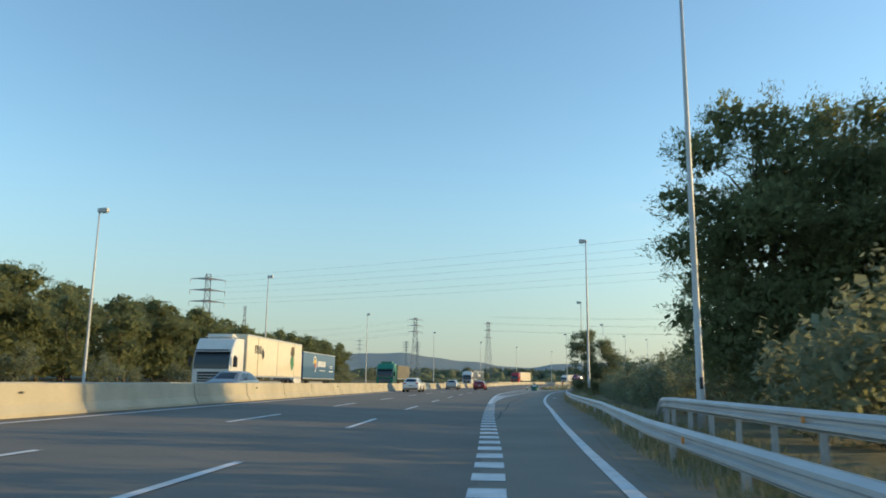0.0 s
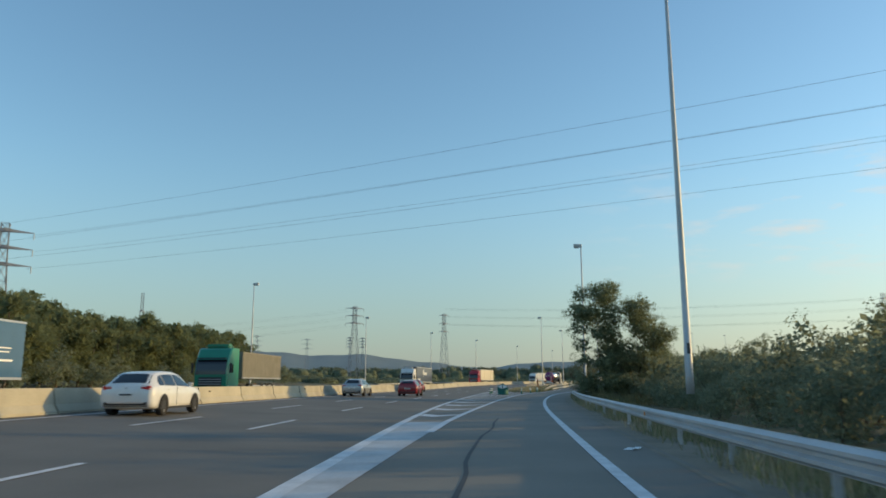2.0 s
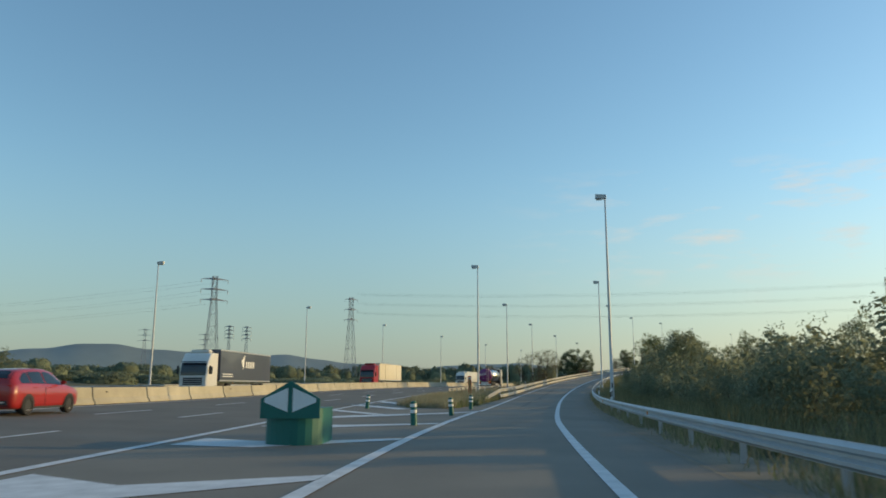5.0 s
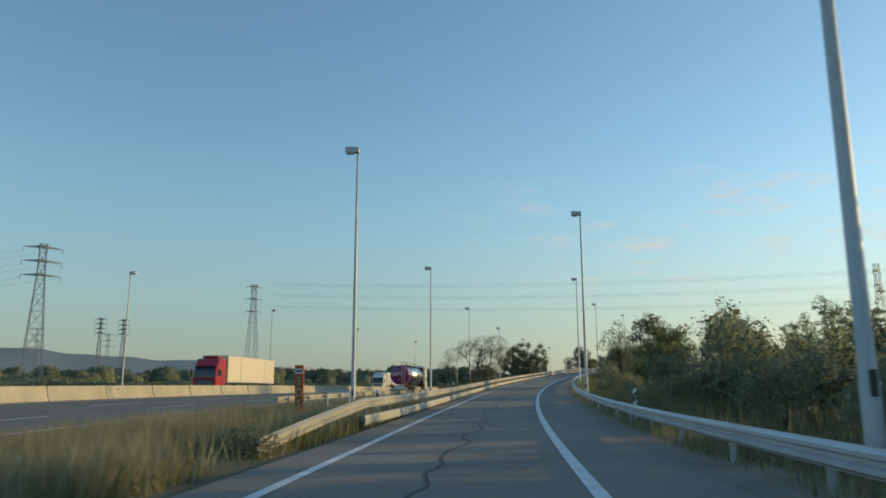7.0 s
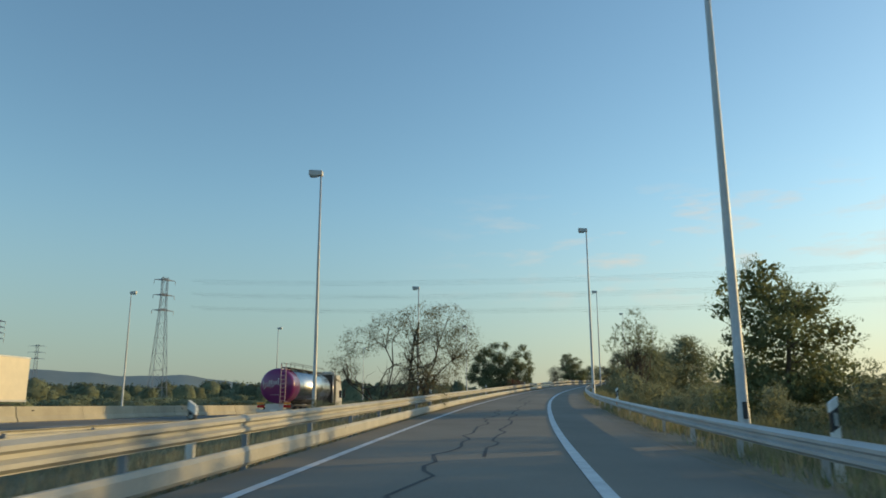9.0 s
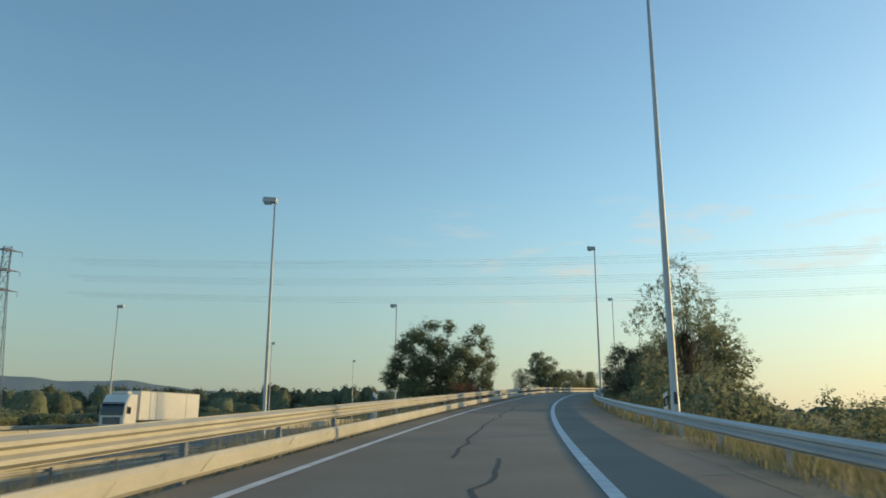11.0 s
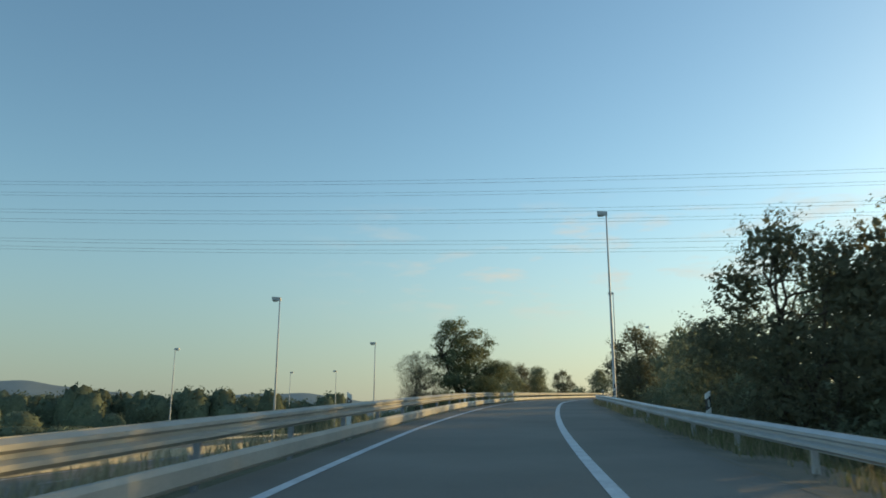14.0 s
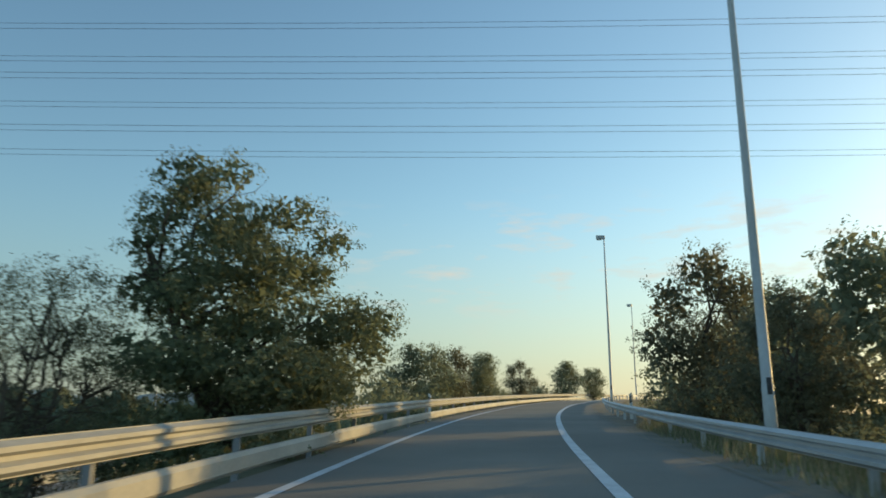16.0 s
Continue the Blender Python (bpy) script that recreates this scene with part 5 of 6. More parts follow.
    leaf_mesh("crown", pts, leaf, material, root, rng, aspect=aspect, out=u + 0.9 * ax, along=ax if needles else None, fill=inside)
    return root


def crown(rows, seed, deep=1.0):
    """Lobes from (x, z, half width, half height): each gets a depth of its own, the low and wide ones the most."""
    r = random.Random(seed)
    out = []
    for x, z, w, q in rows:
        out.append((x, r.uniform(-0.7, 0.7) * w * deep, z, w * 1.2, w * r.uniform(1.1, 1.4), q * 1.15))
        if w > 0.1:
            side = r.choice((-1, 1))
            out.append((x + r.uniform(-0.5, 0.5) * w, side * w * deep, z - 0.3 * q, w * 0.9, w, q))
            out.append((x * 0.8 + r.uniform(-0.3, 0.3) * w, -0.4 * side * w * deep, z - 0.7 * q, w * 0.9, w, q * 0.8))
    return out


def plant(ob, x, y, scale=1.0, turn=0.0, first=False, sink=0.05, zs=None, top=None, high=None):
    """Sets a plant on the ground; top: the height above sea level of its crown, high: its own height as built."""
    z = float(ground_z(x, y)) - sink
    if top is not None:
        scale = (top - z) / high
    m = pose(x, y, z, 0, 0, turn) @ Matrix.Diagonal((scale, scale, zs or scale, 1))
    if first:
        ob.matrix_basis = m
        return ob
    return copy_thing(ob, m @ Matrix.Diagonal((1 / ob.scale.x, 1 / ob.scale.y, 1 / ob.scale.z, 1)))


# big pine beside the exit lane, a second one behind it
pine_big = tree("pine_tree", "tall dense pine with sunlit upper needles beside the rail", 13.8,
                crown([(-0.1, 0.9, 0.07, 0.1), (0.02, 0.88, 0.09, 0.1), (0.19, 0.9, 0.1, 0.09), (-0.18, 0.79, 0.1, 0.08), (0.1, 0.76, 0.18, 0.12), (0.27, 0.74, 0.1, 0.13), (-0.23, 0.65, 0.1, 0.06), (-0.06, 0.62, 0.18, 0.12),
                       (0.17, 0.58, 0.18, 0.13), (-0.25, 0.51, 0.09, 0.06), (-0.08, 0.44, 0.17, 0.12), (0.14, 0.38, 0.2, 0.13), (-0.24, 0.31, 0.07, 0.05), (-0.1, 0.26, 0.17, 0.12), (0.1, 0.2, 0.22, 0.12), (0.3, 0.45, 0.13, 0.2), (0.3, 0.19, 0.13, 0.13)], 3, 0.8),
                66000, 0.095, LEAF_PINE, 3, 0.28, limbs=40, clump=0.36, per=30, aspect=0.42, fill=0.26, fill_size=0.2, needles=True, reach=0.8, twigs=1)
plant(pine_big, 10.7, 31.8, 1.03, first=True)
plant(pine_big, 17.4, 29.5, 0.98, 150)
# broad tree behind the rail
broad = tree("broadleaf_tree", "broad leafy tree with a dark dense crown by the rail", 9.1,
             crown([(-0.16, 0.9, 0.12, 0.09), (-0.05, 0.92, 0.08, 0.08), (-0.31, 0.87, 0.08, 0.06), (-0.33, 0.75, 0.11, 0.08), (-0.14, 0.74, 0.16, 0.11), (0.14, 0.77, 0.13, 0.09), (-0.33, 0.6, 0.1, 0.07), (-0.11, 0.58, 0.14, 0.09), (0.2, 0.64, 0.15, 0.1), (-0.31, 0.46, 0.08, 0.07),
                    (-0.02, 0.44, 0.16, 0.09), (0.3, 0.54, 0.13, 0.1), (-0.31, 0.35, 0.08, 0.05), (-0.14, 0.33, 0.14, 0.07), (0.11, 0.37, 0.16, 0.11), (0.31, 0.41, 0.09, 0.11), (-0.07, 0.19, 0.2, 0.11), (0.18, 0.21, 0.22, 0.14), (0.36, 0.23, 0.11, 0.14), (-0.29, 0.16, 0.13, 0.09)], 5, 0.9),
             50000, 0.06, LEAF_BROAD, 5, 0.2, stems=3, limbs=60, clump=0.24, per=26, fill=0.24, fill_size=0.13, reach=0.6, twigs=1)
plant(broad, 12.1, 111.0, 1.05, first=True)
# shrub kinds
bush_a = tree("shrub", "dense dark evergreen shrub on the verge", 3.6, [(0, 0, 0.45, 0.5, 0.5, 0.45), (0.4, 0.1, 0.38, 0.4, 0.4, 0.35), (-0.4, 0, 0.4, 0.42, 0.42, 0.38), (0.1, 0.3, 0.66, 0.3, 0.3, 0.3), (0, 0, 0.14, 0.6, 0.6, 0.13)], 1900, 0.078, LEAF_BUSH, 21, 0.06, stems=3, limbs=3, clump=0.2, per=13, fill=0.42, fill_size=0.15, reach=0.9, category="shrub")
bush_b = tree("shrub", "loose olive-green shrub with reaching twigs", 4.2, [(0, 0, 0.5, 0.4, 0.4, 0.4), (0.3, 0.2, 0.7, 0.26, 0.26, 0.28), (-0.3, -0.1, 0.6, 0.3, 0.3, 0.3), (0, 0, 0.22, 0.5, 0.5, 0.2), (0, 0, 0.1, 0.55, 0.55, 0.09)], 1900, 0.078, LEAF_BUSH, 22, 0.06, stems=3, limbs=4, clump=0.2, per=13, fill=0.42, fill_size=0.15, reach=1.3, category="shrub")
bush_c = tree("shrub", "dense dark evergreen shrub standing behind the verge", 4.0, [(0, 0, 0.5, 0.42, 0.42, 0.42), (0.36, 0.1, 0.45, 0.36, 0.36, 0.36), (-0.36, 0, 0.42, 0.38, 0.38, 0.36), (0.1, 0.2, 0.74, 0.26, 0.26, 0.24), (0, 0, 0.14, 0.55, 0.55, 0.13)], 900, 0.12, LEAF_BUSH, 24, 0.06, stems=2, limbs=2, clump=0.24, per=12, fill=0.5, fill_size=0.2, reach=0.9, category="shrub")
tree_s = tree("small_tree", "slender young tree with an airy olive crown", 7.5, [(0, 0, 0.74, 0.16, 0.16, 0.18), (0.15, 0.05, 0.6, 0.13, 0.13, 0.12), (-0.17, 0, 0.56, 0.14, 0.14, 0.13), (0.02, 0.1, 0.9, 0.08, 0.08, 0.1), (0.1, -0.1, 0.8, 0.1, 0.1, 0.1), (-0.12, 0.05, 0.8, 0.08, 0.08, 0.09), (0, 0, 0.4, 0.2, 0.2, 0.12)], 7000, 0.065, LEAF_BROAD, 23, 0.11, stems=4, limbs=40, clump=0.2, per=16, twigs=2, reach=1.2)
placed = {id(o): False for o in (bush_a, bush_b, bush_c, tree_s)}


def put(ob, x, y, sc, turn=0.0, zs=None):
    if placed[id(ob)]:
        return plant(ob, x, y, sc, turn, zs=zs)
    placed[id(ob)] = True
    return plant(ob, x, y, sc, turn, first=True, zs=zs)


def verge(y0, y1, lat0, lat1, step, kinds, hi, lo, seed):
    """A belt of shrubs at a distance from the slip road's line."""
    r = random.Random(seed)
    y = y0
    while y < y1:
        s = RAMP.s_of_y(y)
        p = RAMP.at(s, r.uniform(lat0, lat1))
        put(r.choice(kinds), p.x, p.y, r.uniform(lo, hi), r.uniform(0, 360))
        y += step * r.uniform(0.7, 1.3)


verge(-24, 24, 8.0, 11, 3.2, [bush_c], 1.15, 1.0, 17)
verge(20, 70, 8.5, 13, 4.6, [bush_a, bush_b], 1.1, 0.85, 1)
verge(46, 108, 9, 14, 4.2, [bush_a, bush_b, bush_a], 1.0, 0.75, 2)
verge(60, 120, 16, 24, 15, [bush_c], 1.5, 1.1, 3)
verge(113, 205, 8.0, 9.8, 3.6, [bush_a, bush_b, bush_a], 0.75, 0.5, 19)
verge(113, 212, 9.5, 15, 4.2, [bush_a, bush_b, bush_c], 1.25, 0.9, 4)
verge(40, 215, 12, 16.5, 3.4, [bush_c], 1.05, 0.85, 20)
verge(288, 395, 11, 15, 4.0, [bush_c], 1.0, 0.8, 21)
verge(150, 260, 18, 30, 11, [bush_c, bush_c, tree_s], 1.2, 0.9, 5)
verge(196, 288, 14, 22, 3.4, [bush_c, bush_b], 1.0, 0.7, 6)
verge(194, 222, 8.0, 12, 3.2, [bush_a, bush_b], 0.8, 0.55, 27)
verge(222, 290, 6.8, 13, 3.2, [bush_a, bush_b], 0.55, 0.32, 18)
verge(285, 400, 8, 12, 5.0, [bush_c, bush_b], 1.3, 0.9, 7)
verge(284, 392, 7.6, 9.2, 4.2, [bush_a, bush_b, bush_a], 0.8, 0.55, 15)
verge(40, 126, 7.8, 9.6, 3.8, [bush_a, bush_b, bush_a], 0.78, 0.55, 16)
# pine on the right of the climbing bend
pine_mid = tree("pine_tree", "round-headed pine standing among shrubs", 9.3, crown([(-0.2, 0.87, 0.15, 0.12), (-0.03, 0.77, 0.18, 0.13), (0.2, 0.75, 0.14, 0.1), (-0.33, 0.71, 0.12, 0.07), (-0.13, 0.58, 0.23, 0.13), (0.2, 0.58, 0.16, 0.14), (-0.36, 0.51, 0.1, 0.07), (-0.16, 0.35, 0.29, 0.16), (0.16, 0.35, 0.26, 0.18), (0, 0.16, 0.4, 0.16)], 31, 0.8),
                24000, 0.085, LEAF_PINE, 31, 0.2, limbs=26, clump=0.3, per=26, aspect=0.42, fill=0.28, fill_size=0.18, needles=True, reach=0.8)
plant(pine_mid, 49.7, 245.0, first=True)
# tree with thin leaves on the right of the climb
airy = tree("small_tree", "airy tree with reaching twigs and small clustered leaves", 9.5, [(0, 0, 0.82, 0.14, 0.14, 0.14), (-0.18, 0, 0.7, 0.14, 0.16, 0.12), (0.17, 0.1, 0.72, 0.14, 0.16, 0.12), (-0.26, 0.05, 0.6, 0.13, 0.16, 0.1), (0.24, 0, 0.6, 0.14, 0.16, 0.1), (0, -0.14, 0.64, 0.16, 0.14, 0.12), (0, 0, 0.56, 0.2, 0.2, 0.12)],
            13000, 0.05, LEAF_BROAD, 37, 0.14, stems=5, limbs=100, clump=0.15, per=20, twigs=3, reach=1.6)
plant(airy, 63.3, 294.05, first=True, zs=1.36, scale=1.1)
plant(airy, 19.2, 69.0, 0.58, 20)
plant(airy, 26.6, 176.5, 0.5, 140)
put(tree_s, 49.2, 229.6, 1.05, 80)
put(tree_s, 53.5, 226.0, 0.95, 200)
put(tree_s, 18.3, 84.0, 0.62, 40)
put(tree_s, 20.9, 86.0, 0.66, 130)
put(tree_s, 66.0, 302.0, 1.0, 10)
# full-crowned trees along the embankment on the right
round_t = tree("holm_oak", "dark round-crowned evergreen oak on the embankment", 10.0, [(0, 0, 0.74, 0.3, 0.3, 0.24), (0.22, 0.05, 0.58, 0.3, 0.3, 0.24), (-0.24, 0, 0.55, 0.3, 0.3, 0.24), (0.1, 0.1, 0.86, 0.16, 0.16, 0.13), (-0.14, -0.1, 0.84, 0.14, 0.14, 0.12), (0, 0, 0.34, 0.42, 0.42, 0.26), (0.05, -0.15, 0.18, 0.4, 0.4, 0.16)],
               15000, 0.078, LEAF_BUSH, 77, 0.22, stems=2, limbs=14, clump=0.3, per=22, fill=0.3, fill_size=0.2, reach=0.8)
for k, (x, y, top) in enumerate(((27.2, 178.0, 5.6), (35.0, 205.0, 5.4), (46.0, 222.0, 6.4), (70.5, 309.0, 9.0), (74.2, 313.4, 10.9), (77.5, 322.0, 9.9), (83.2, 337.8, 10.3), (84.8, 332.0, 12.0), (88.5, 329.0, 14.4), (90.5, 347.0, 10.4), (96.0, 356.0, 11.6), (102.1, 365.0, 13.8), (110.0, 378.0, 14.4))):
    plant(round_t, x, y, first=k == 0, top=top, high=10.0, turn=47 * k)
# silvery tree with upright twigs
silver = tree("olive_tree", "silvery grey-green tree with upright leafy twigs", 8.0, [(0, 0, 0.8, 0.16, 0.16, 0.16), (-0.16, 0.05, 0.66, 0.14, 0.14, 0.16), (0.18, 0, 0.7, 0.15, 0.15, 0.16), (-0.24, 0, 0.45, 0.16, 0.16, 0.16), (0.22, 0.1, 0.46, 0.2, 0.2, 0.18), (0, 0, 0.42, 0.24, 0.24, 0.2), (0, 0, 0.2, 0.34, 0.34, 0.18)],
              15000, 0.055, LEAF_DRY, 57, 0.16, stems=5, limbs=60, clump=0.18, per=18, fill=0.2, fill_size=0.14, reach=1.8, twigs=2)
plant(silver, 100.5, 371.6, first=True, top=15.0, high=8.0)
plant(silver, 94.4, 362.0, 0.72, 100)
plant(silver, 73.5, 324.3, 1, 300, top=11.2, high=8.0)
plant(silver, 75.6, 322.4, 1, 20, top=11.2, high=8.0)
plant(silver, 65.5, 303.5, 0.6, 220)
# left of the slip road: half-bare tree, leafy trees
bare = tree("half_bare_tree", "half-bare spreading tree with grey twigs and tufts of leaves", 6.6, [(0.36, 0, 0.82, 0.2, 0.25, 0.16), (0.12, 0, 0.8, 0.2, 0.25, 0.16), (-0.12, 0.1, 0.74, 0.18, 0.22, 0.15), (-0.36, 0, 0.62, 0.18, 0.2, 0.14), (0.48, 0, 0.62, 0.16, 0.2, 0.18), (-0.5, 0, 0.42, 0.14, 0.2, 0.12), (0.25, 0, 0.5, 0.3, 0.3, 0.24), (0.1, 0, 0.25, 0.3, 0.3, 0.2)],
            24000, 0.042, LEAF_DRY, 41, 0.13, stems=9, limbs=120, clump=0.2, per=12, twigs=4, reach=1.4)
plant(bare, 28.9, 248.0, first=True, top=7.6, high=6.6)
leafy = tree("broadleaf_tree", "wide leafy tree with several crowns and some red foliage below", 7.7,
             crown([(-0.21, 0.91, 0.1, 0.08), (-0.01, 0.9, 0.08, 0.08), (-0.35, 0.82, 0.11, 0.1), (-0.47, 0.71, 0.11, 0.1), (-0.13, 0.71, 0.15, 0.11), (0.32, 0.88, 0.08, 0.08), (0.22, 0.76, 0.1, 0.1), (0.39, 0.74, 0.08, 0.09), (0.08, 0.63, 0.13, 0.1), (0.45, 0.61, 0.08, 0.06),
                    (0.27, 0.55, 0.12, 0.1), (-0.53, 0.53, 0.11, 0.11), (-0.32, 0.53, 0.16, 0.13), (-0.05, 0.48, 0.18, 0.13), (-0.59, 0.37, 0.12, 0.11), (-0.35, 0.3, 0.2, 0.14), (-0.08, 0.26, 0.22, 0.14), (0.19, 0.33, 0.19, 0.14), (0.38, 0.4, 0.08, 0.14), (0.43, 0.3, 0.08, 0.1), (0.46, 0.5, 0.07, 0.08), (0.38, 0.18, 0.12, 0.1)], 43, 0.9),
             62000, 0.05, LEAF_BROAD, 43, 0.2, stems=6, limbs=80, clump=0.2, per=24, twigs=1, fill=0.22, fill_size=0.12, reach=0.9)
plant(leafy, 50.05, 307.2, first=True)
leafy2 = tree("broadleaf_tree", "leafy tree with a ragged tall crown beside the slip road", 9.0,
              crown([(-0.17, 0.91, 0.11, 0.08), (-0.05, 0.93, 0.08, 0.07), (-0.22, 0.79, 0.1, 0.08), (-0.02, 0.79, 0.14, 0.1), (0.14, 0.83, 0.1, 0.08), (0.26, 0.73, 0.08, 0.08), (-0.27, 0.69, 0.07, 0.08), (-0.1, 0.64, 0.15, 0.1), (0.12, 0.64, 0.14, 0.1), (0.22, 0.61, 0.08, 0.08), (-0.24, 0.54, 0.14, 0.08),
                     (0.02, 0.49, 0.19, 0.1), (0.26, 0.46, 0.14, 0.1), (0.38, 0.46, 0.1, 0.09), (0.41, 0.38, 0.06, 0.08), (-0.19, 0.34, 0.2, 0.1), (0.07, 0.3, 0.22, 0.12), (0.28, 0.29, 0.14, 0.12), (-0.1, 0.12, 0.34, 0.1)], 47, 0.9),
              48000, 0.055, LEAF_BROAD, 47, 0.24, stems=3, limbs=70, clump=0.22, per=24, twigs=1, fill=0.24, fill_size=0.12, reach=0.9)
plant(leafy2, 79.95, 364.6, 0.88, first=True, zs=0.805)
plant(bare, 75.8, 363.6, 0.8, 60, zs=0.95)
put(bush_a, 12.5, 181.6, 0.25, 0)
red = tree("shrub", "low shrub with red-brown autumn leaves", 2.2, [(0, 0, 0.5, 0.5, 0.5, 0.4), (0.4, 0.1, 0.4, 0.4, 0.4, 0.3), (-0.3, 0, 0.6, 0.3, 0.3, 0.3)], 2600, 0.05, LEAF_RED, 29, 0.04, stems=4, limbs=8, clump=0.2, per=13, category="shrub", reach=0.8)
plant(red, 50.6, 304.6, 1.0, first=True)
plant(red, 51.7, 307.2, 0.95, 30)
plant(red, 52.0, 308.6, 0.75, 80)
plant(red, 49.0, 302.4, 0.7, 140)
plant(red, 46.6, 299.0, 0.7, 200)
verge(296, 318, -12, -8.5, 4.0, [bush_a, bush_b], 0.9, 0.6, 13)
verge(240, 256, -9, -7, 4.0, [bush_b], 0.6, 0.4, 14)
verge(350, 372, -11, -8.6, 2.2, [bush_a, bush_b], 0.6, 0.42, 28)
verge(356, 390, -15, -10.5, 2.6, [bush_a, bush_b], 0.8, 0.5, 12)
# trees where the road bends out of sight
verge(386, 442, -12, -8.4, 2.1, [bush_c, bush_b, bush_a], 1.2, 0.85, 26)
plant(silver, 103.2, 404.0, 1, 30, top=13.2, high=8.0)
plant(round_t, 99.2, 401.5, 1, 140, top=12.9, high=10.0)
plant(round_t, 107.4, 407.0, 1, 50, top=12.8, high=10.0)
plant(silver, 119.0, 421.0, 1, 160, top=13.6, high=8.0)
plant(round_t, 137.0, 439.5, 1, 190, top=15.0, high=10.0)
plant(round_t, 142.5, 441.0, 1, 100, top=14.2, high=10.0)

# woods beyond the opposite carriageway
wood_a = tree("pine_tree", "full-crowned pine in the roadside wood", 12.0, [(0, 0, 0.8, 0.2, 0.2, 0.15), (0.15, 0, 0.62, 0.24, 0.24, 0.17), (-0.17, 0.05, 0.58, 0.24, 0.24, 0.17), (0, 0, 0.38, 0.32, 0.32, 0.18), (0.05, -0.1, 0.18, 0.3, 0.3, 0.16)], 3400, 0.15, LEAF_PINE, 51, 0.2, limbs=5, clump=0.4, per=17, aspect=0.5, fill=0.26, fill_size=0.45, needles=True, reach=0.5)
wood_b = tree("pine_tree", "full-crowned pine in the roadside wood", 10.5, [(0.05, 0, 0.84, 0.18, 0.18, 0.14), (-0.12, 0, 0.64, 0.26, 0.24, 0.18), (0.2, 0, 0.54, 0.22, 0.24, 0.17), (0, 0, 0.34, 0.32, 0.32, 0.18), (0, 0, 0.15, 0.3, 0.3, 0.14)], 3200, 0.15, LEAF_PINE, 52, 0.2, limbs=5, clump=0.4, per=17, aspect=0.5, fill=0.26, fill_size=0.45, needles=True, reach=0.5)
r = random.Random(61)
wood_first = {0: True, 1: True}
for k in range(104):
    row = k // 56
    y = (14 + 204 * (k % 56) / 56 if row == 0 else 30 + 215 * (k % 56) / 48) + r.uniform(-1.5, 1.5)
    x = -47.5 - 11 * row - r.uniform(0, 6)
    kind = r.randrange(2)
    plant((wood_a, wood_b)[kind], x, y, (1.0, 1.16)[kind] * (1 - 0.0006 * y) * (1.0, 1.2)[row] * r.uniform(0.9, 1.08), r.uniform(0, 360), first=wood_first[kind])
    wood_first[kind] = False
for k in range(24):
    y = 15 + 225 * k / 24 + r.uniform(-2, 2)
    p = Vector((-40.5 - r.uniform(0, 5), y, 0))
    put(bush_c, p.x, p.y, r.uniform(0.6, 1.2), r.uniform(0, 360))


# far scrub and woods, past counting
def scrub(name, label, spots, leaf, material, seed, per=260):
    """Low crowns past counting: a lumpy dense mass of foliage each, with small leaves standing on it."""
    rng = np.random.default_rng(seed)
    pts, face, verts, faces = [], [], [], []
    for x, y, z, rad, hh in spots:
        d = rng.normal(size=(per, 3))
        d /= np.linalg.norm(d, axis=1)[:, None]
        d[:, 2] = np.abs(d[:, 2])
        flat = np.maximum(np.linalg.norm(d[:, :2], axis=1), 1e-3)[:, None]
        full = np.concatenate([d[:, :2] * flat ** -0.45, d[:, 2:] ** 0.75], 1)
        pts.append(np.array([x, y, z]) + full * np.array([rad, rad, hh]) * rng.uniform(0.8, 0.99, per)[:, None])
        face.append(d)
        base, n, rings = len(verts), 13, (0.0, 0.22, 0.45, 0.7, 0.95, 1.2, 1.42)
        for k, el in enumerate(rings):
            for i in range(n):
                a = 2 * math.pi * (i + 0.5 * (k % 2)) / n
                q = rng.uniform(0.74, 0.97)
                w = q * rad * math.cos(el) ** 0.55
                verts.append((x + w * math.cos(a), y + w * math.sin(a), z + q * hh * math.sin(el) ** 0.75))
        for k in range(len(rings) - 1):
            for i in range(n):
                faces.append((base + k * n + i, base + k * n + (i + 1) % n, base + (k + 1) * n + (i + 1) % n, base + (k + 1) * n + i))
        faces.append(tuple(base + (len(rings) - 1) * n + i for i in range(n)))
    ob = leaf_mesh(name, np.concatenate(pts), leaf, material, None, rng, aspect=0.9, out=np.concatenate(face))
    link_mesh("foliage_mass", verts, faces, material, ob, smooth=True)
    return tagged(ob, label, "scrub", kind="stuff")


rng = np.random.default_rng(5)
spots, close = [], []
for k in range(1250):
    dist = rng.uniform(150, 560)
    a = radians(rng.uniform(-42, 24))
    x, y = math.sin(a) * dist, 90 + math.cos(a) * dist
    lat = float(MAIN.near(x, y)[1])
    lat2, away = (float(v) for v in RAMP.near(x, y)[1::2])
    spot = (x, y, float(ground_z(x, y)) - 0.2, rng.uniform(1.5, 4), rng.uniform(1.4, 4.6) * (0.75 + dist / 800))
    if -34 < lat < 8 or abs(lat2) < 12:
        continue
    (close if away < 100 else spots).append(spot)
close = [(x, y, z, rad * 1.5, hh * 0.42) for x, y, z, rad, hh in close]
scrub("mid_scrub", "low olive-green scrub beyond the opposite carriageway", close, 0.23, LEAF_FAR, 74, 850)
scrub("far_scrub", "distant dark green scrub and small trees on the plain", spots, 0.32, LEAF_FAR, 71, 190)
spots = []
for k in range(130):
    x = -150 + 2.2 * k + rng.uniform(-1, 1)
    y = 505 + rng.uniform(-12, 12) - 0.1 * x
    if -31 < float(MAIN.near(x, y)[1]) < 9:
        continue
    spots.append((x, y, 0.5, rng.uniform(3.5, 6), rng.uniform(8.5, 12.5)))
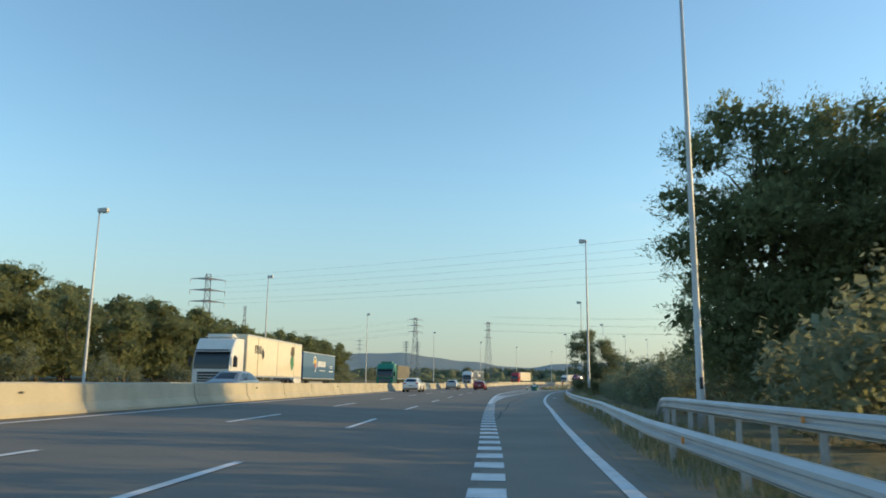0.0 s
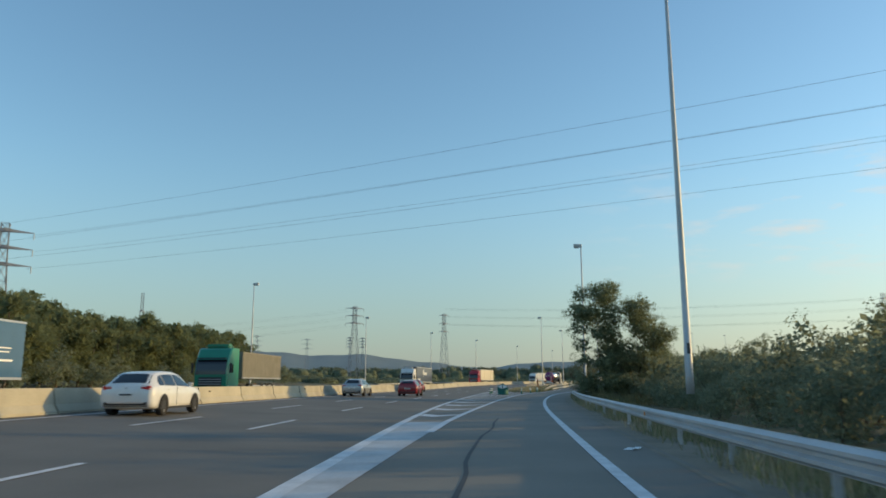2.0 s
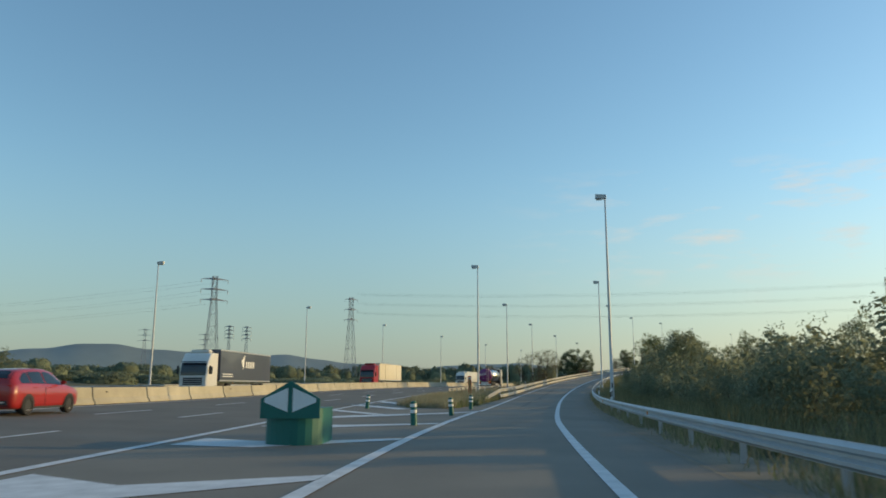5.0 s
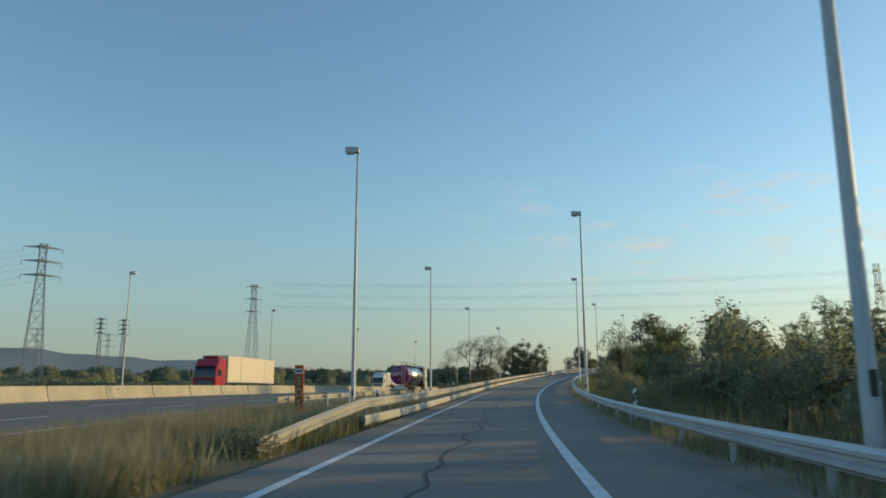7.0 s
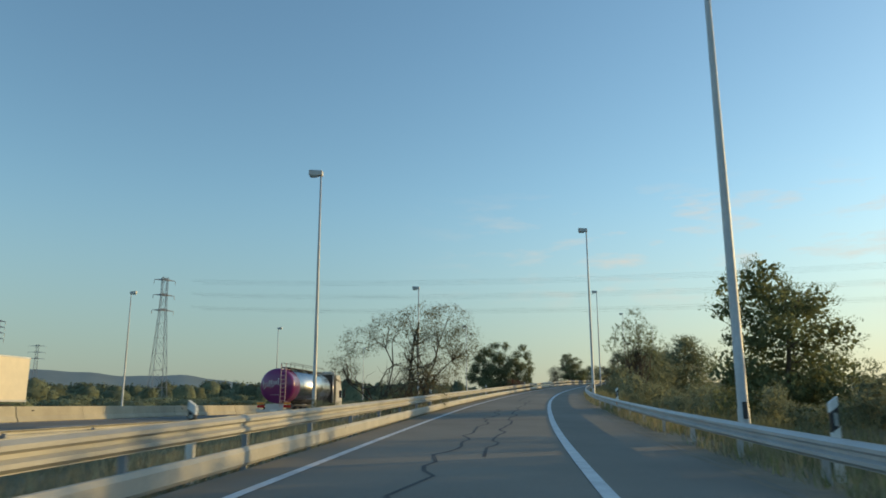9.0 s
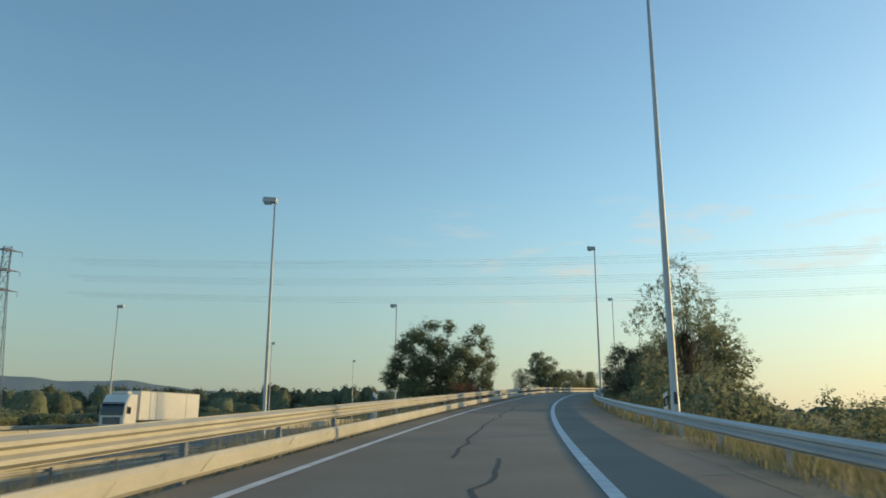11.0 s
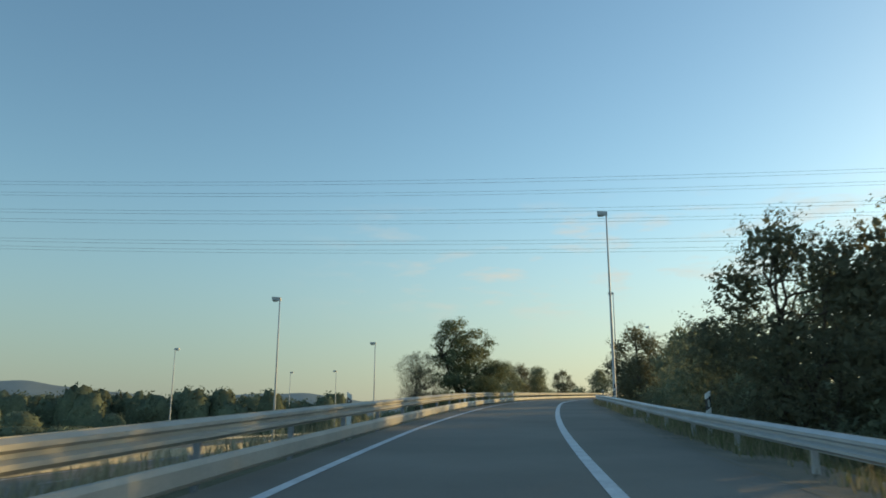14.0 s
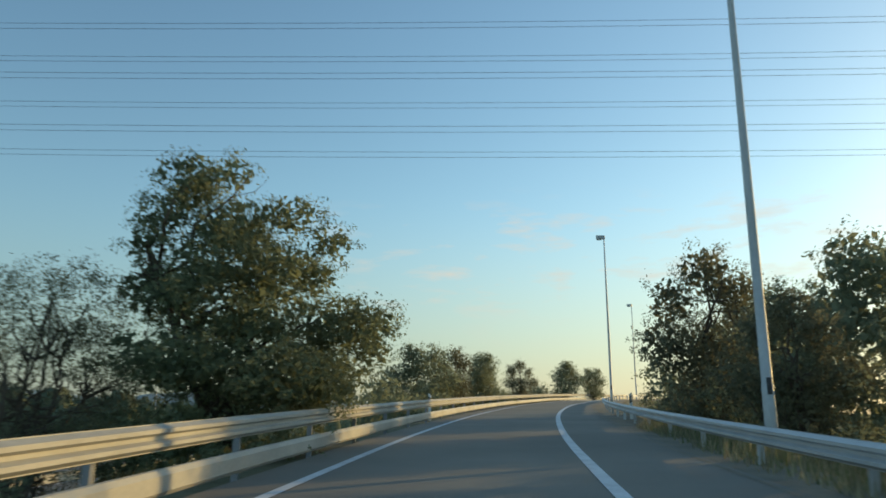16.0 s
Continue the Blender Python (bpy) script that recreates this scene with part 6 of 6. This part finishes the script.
scrub("far_hedge", "distant row of dark trees across the plain", spots, 0.42, LEAF_FAR, 73, 420)
spots = []
for k in range(420):
    dist = rng.uniform(600, 1300)
    a = radians(rng.uniform(-48, 60))
    x, y = math.sin(a) * dist, 90 + math.cos(a) * dist
    spots.append((x, y, 0.5, rng.uniform(6, 16), rng.uniform(5, 10)))
scrub("far_woods", "distant belt of dark woods below the hills", spots, 0.65, LEAF_FAR, 72, 140)


# grass: tall dry tufts and green blades
def grass(name, label, pts, h, material, seed):
    rng = np.random.default_rng(seed)
    n = len(pts)
    a = rng.uniform(0, 6.28, n)
    hh = h * rng.uniform(0.5, 1.3, n)
    w = 0.008 + 0.016 * hh
    lean = rng.normal(size=(n, 2)) * 0.28 * hh[:, None]
    dx, dy = np.cos(a) * w, np.sin(a) * w
    p = np.array(pts)
    v = np.stack([np.stack([p[:, 0] - dx, p[:, 1] - dy, p[:, 2] - 0.03], 1), np.stack([p[:, 0] + dx, p[:, 1] + dy, p[:, 2] - 0.03], 1),
                  np.stack([p[:, 0] + lean[:, 0], p[:, 1] + lean[:, 1], p[:, 2] + hh], 1)], 1).reshape(-1, 3)
    me = bpy.data.meshes.new(name)
    me.vertices.add(3 * n)
    me.loops.add(3 * n)
    me.polygons.add(n)
    me.vertices.foreach_set("co", v.ravel())
    me.loops.foreach_set("vertex_index", np.arange(3 * n))
    me.polygons.foreach_set("loop_start", np.arange(0, 3 * n, 3))
    me.update(calc_edges=True)
    me.materials.append(material)
    return tagged(new(name, me), label, "grass", kind="stuff")


def belt(axis, y0, y1, l0, l1, n, rng, skip=None):
    s0, s1 = axis.s_of_y(y0), axis.s_of_y(y1)
    s, l = rng.uniform(s0, s1, n), rng.uniform(0, 1, n)
    f0, f1 = (l0 if callable(l0) else (lambda q: l0)), (l1 if callable(l1) else (lambda q: l1))
    pts = np.array([axis.at(a, f0(a) + (f1(a) - f0(a)) * b)[:2] for a, b in zip(s, l)])
    if skip is not None:
        pts = pts[~skip(pts)]
    keep = np.sin(pts[:, 0] * 0.9) + np.sin(pts[:, 1] * 0.7 + pts[:, 0] * 0.3) + rng.normal(size=len(pts)) * 0.7 > -0.7
    pts = pts[keep]
    return np.column_stack([pts, ground_z(pts[:, 0], pts[:, 1])])


rng = np.random.default_rng(9)
grass("verge_grass", "dry yellow-green grass along the outer guard rail", belt(RAMP, 3, 370, lambda s: RAIL_R(s) - 0.2, lambda s: RAIL_R(s) + 2.2, 70000, rng), 0.4, BLADE_DRY, 1)
grass("verge_grass", "green grass along the outer guard rail", belt(RAMP, 3, 370, lambda s: RAIL_R(s) - 0.1, lambda s: RAIL_R(s) + 2.6, 70000, rng), 0.36, BLADE_GREEN, 2)
grass("tall_grass", "tall dry grass on the embankment behind the rail", belt(RAMP, 100, 300, lambda s: RAIL_R(s) + 1.2, lambda s: RAIL_R(s) + 6, 26000, rng), 0.8, BLADE_SHADE, 3)


def on_road(p):
    lat = MAIN.near(p[:, 0], p[:, 1])[1]
    lat2 = RAMP.near(p[:, 0], p[:, 1])[1]
    return (lat < 2.4) | (lat2 > -4.4) | ((p[:, 1] < 190) & (p[:, 0] < 6.6))


def on_tip(p):
    return (p[:, 0] < 6.6 + 0.4 * np.sin(p[:, 1] * 0.8) + 0.3 * np.sin(p[:, 1] * 2.3)) | (p[:, 1] < 164.9 + 0.8 * np.abs(p[:, 0] - 9.0) ** 1.5) | (RAMP.near(p[:, 0], p[:, 1])[1] > -4.7) | (MAIN.near(p[:, 0], p[:, 1])[1] < 2.4)


grass("island_grass", "tall dry grass on the island between motorway and slip road", belt(RAMP, 167, 330, -16, -4.3, 90000, rng, on_road), 0.55, BLADE_DRY, 4)
grass("island_grass", "green weeds on the island between motorway and slip road", belt(RAMP, 165, 204, -12, -4.3, 34000, rng, on_road), 0.5, BLADE_GREEN, 5)
grass("island_grass", "tall straw-coloured grass at the tip of the island", belt(RAMP, 164, 204, -11, -4.6, 52000, rng, on_tip), 0.62, BLADE_DRY, 6)
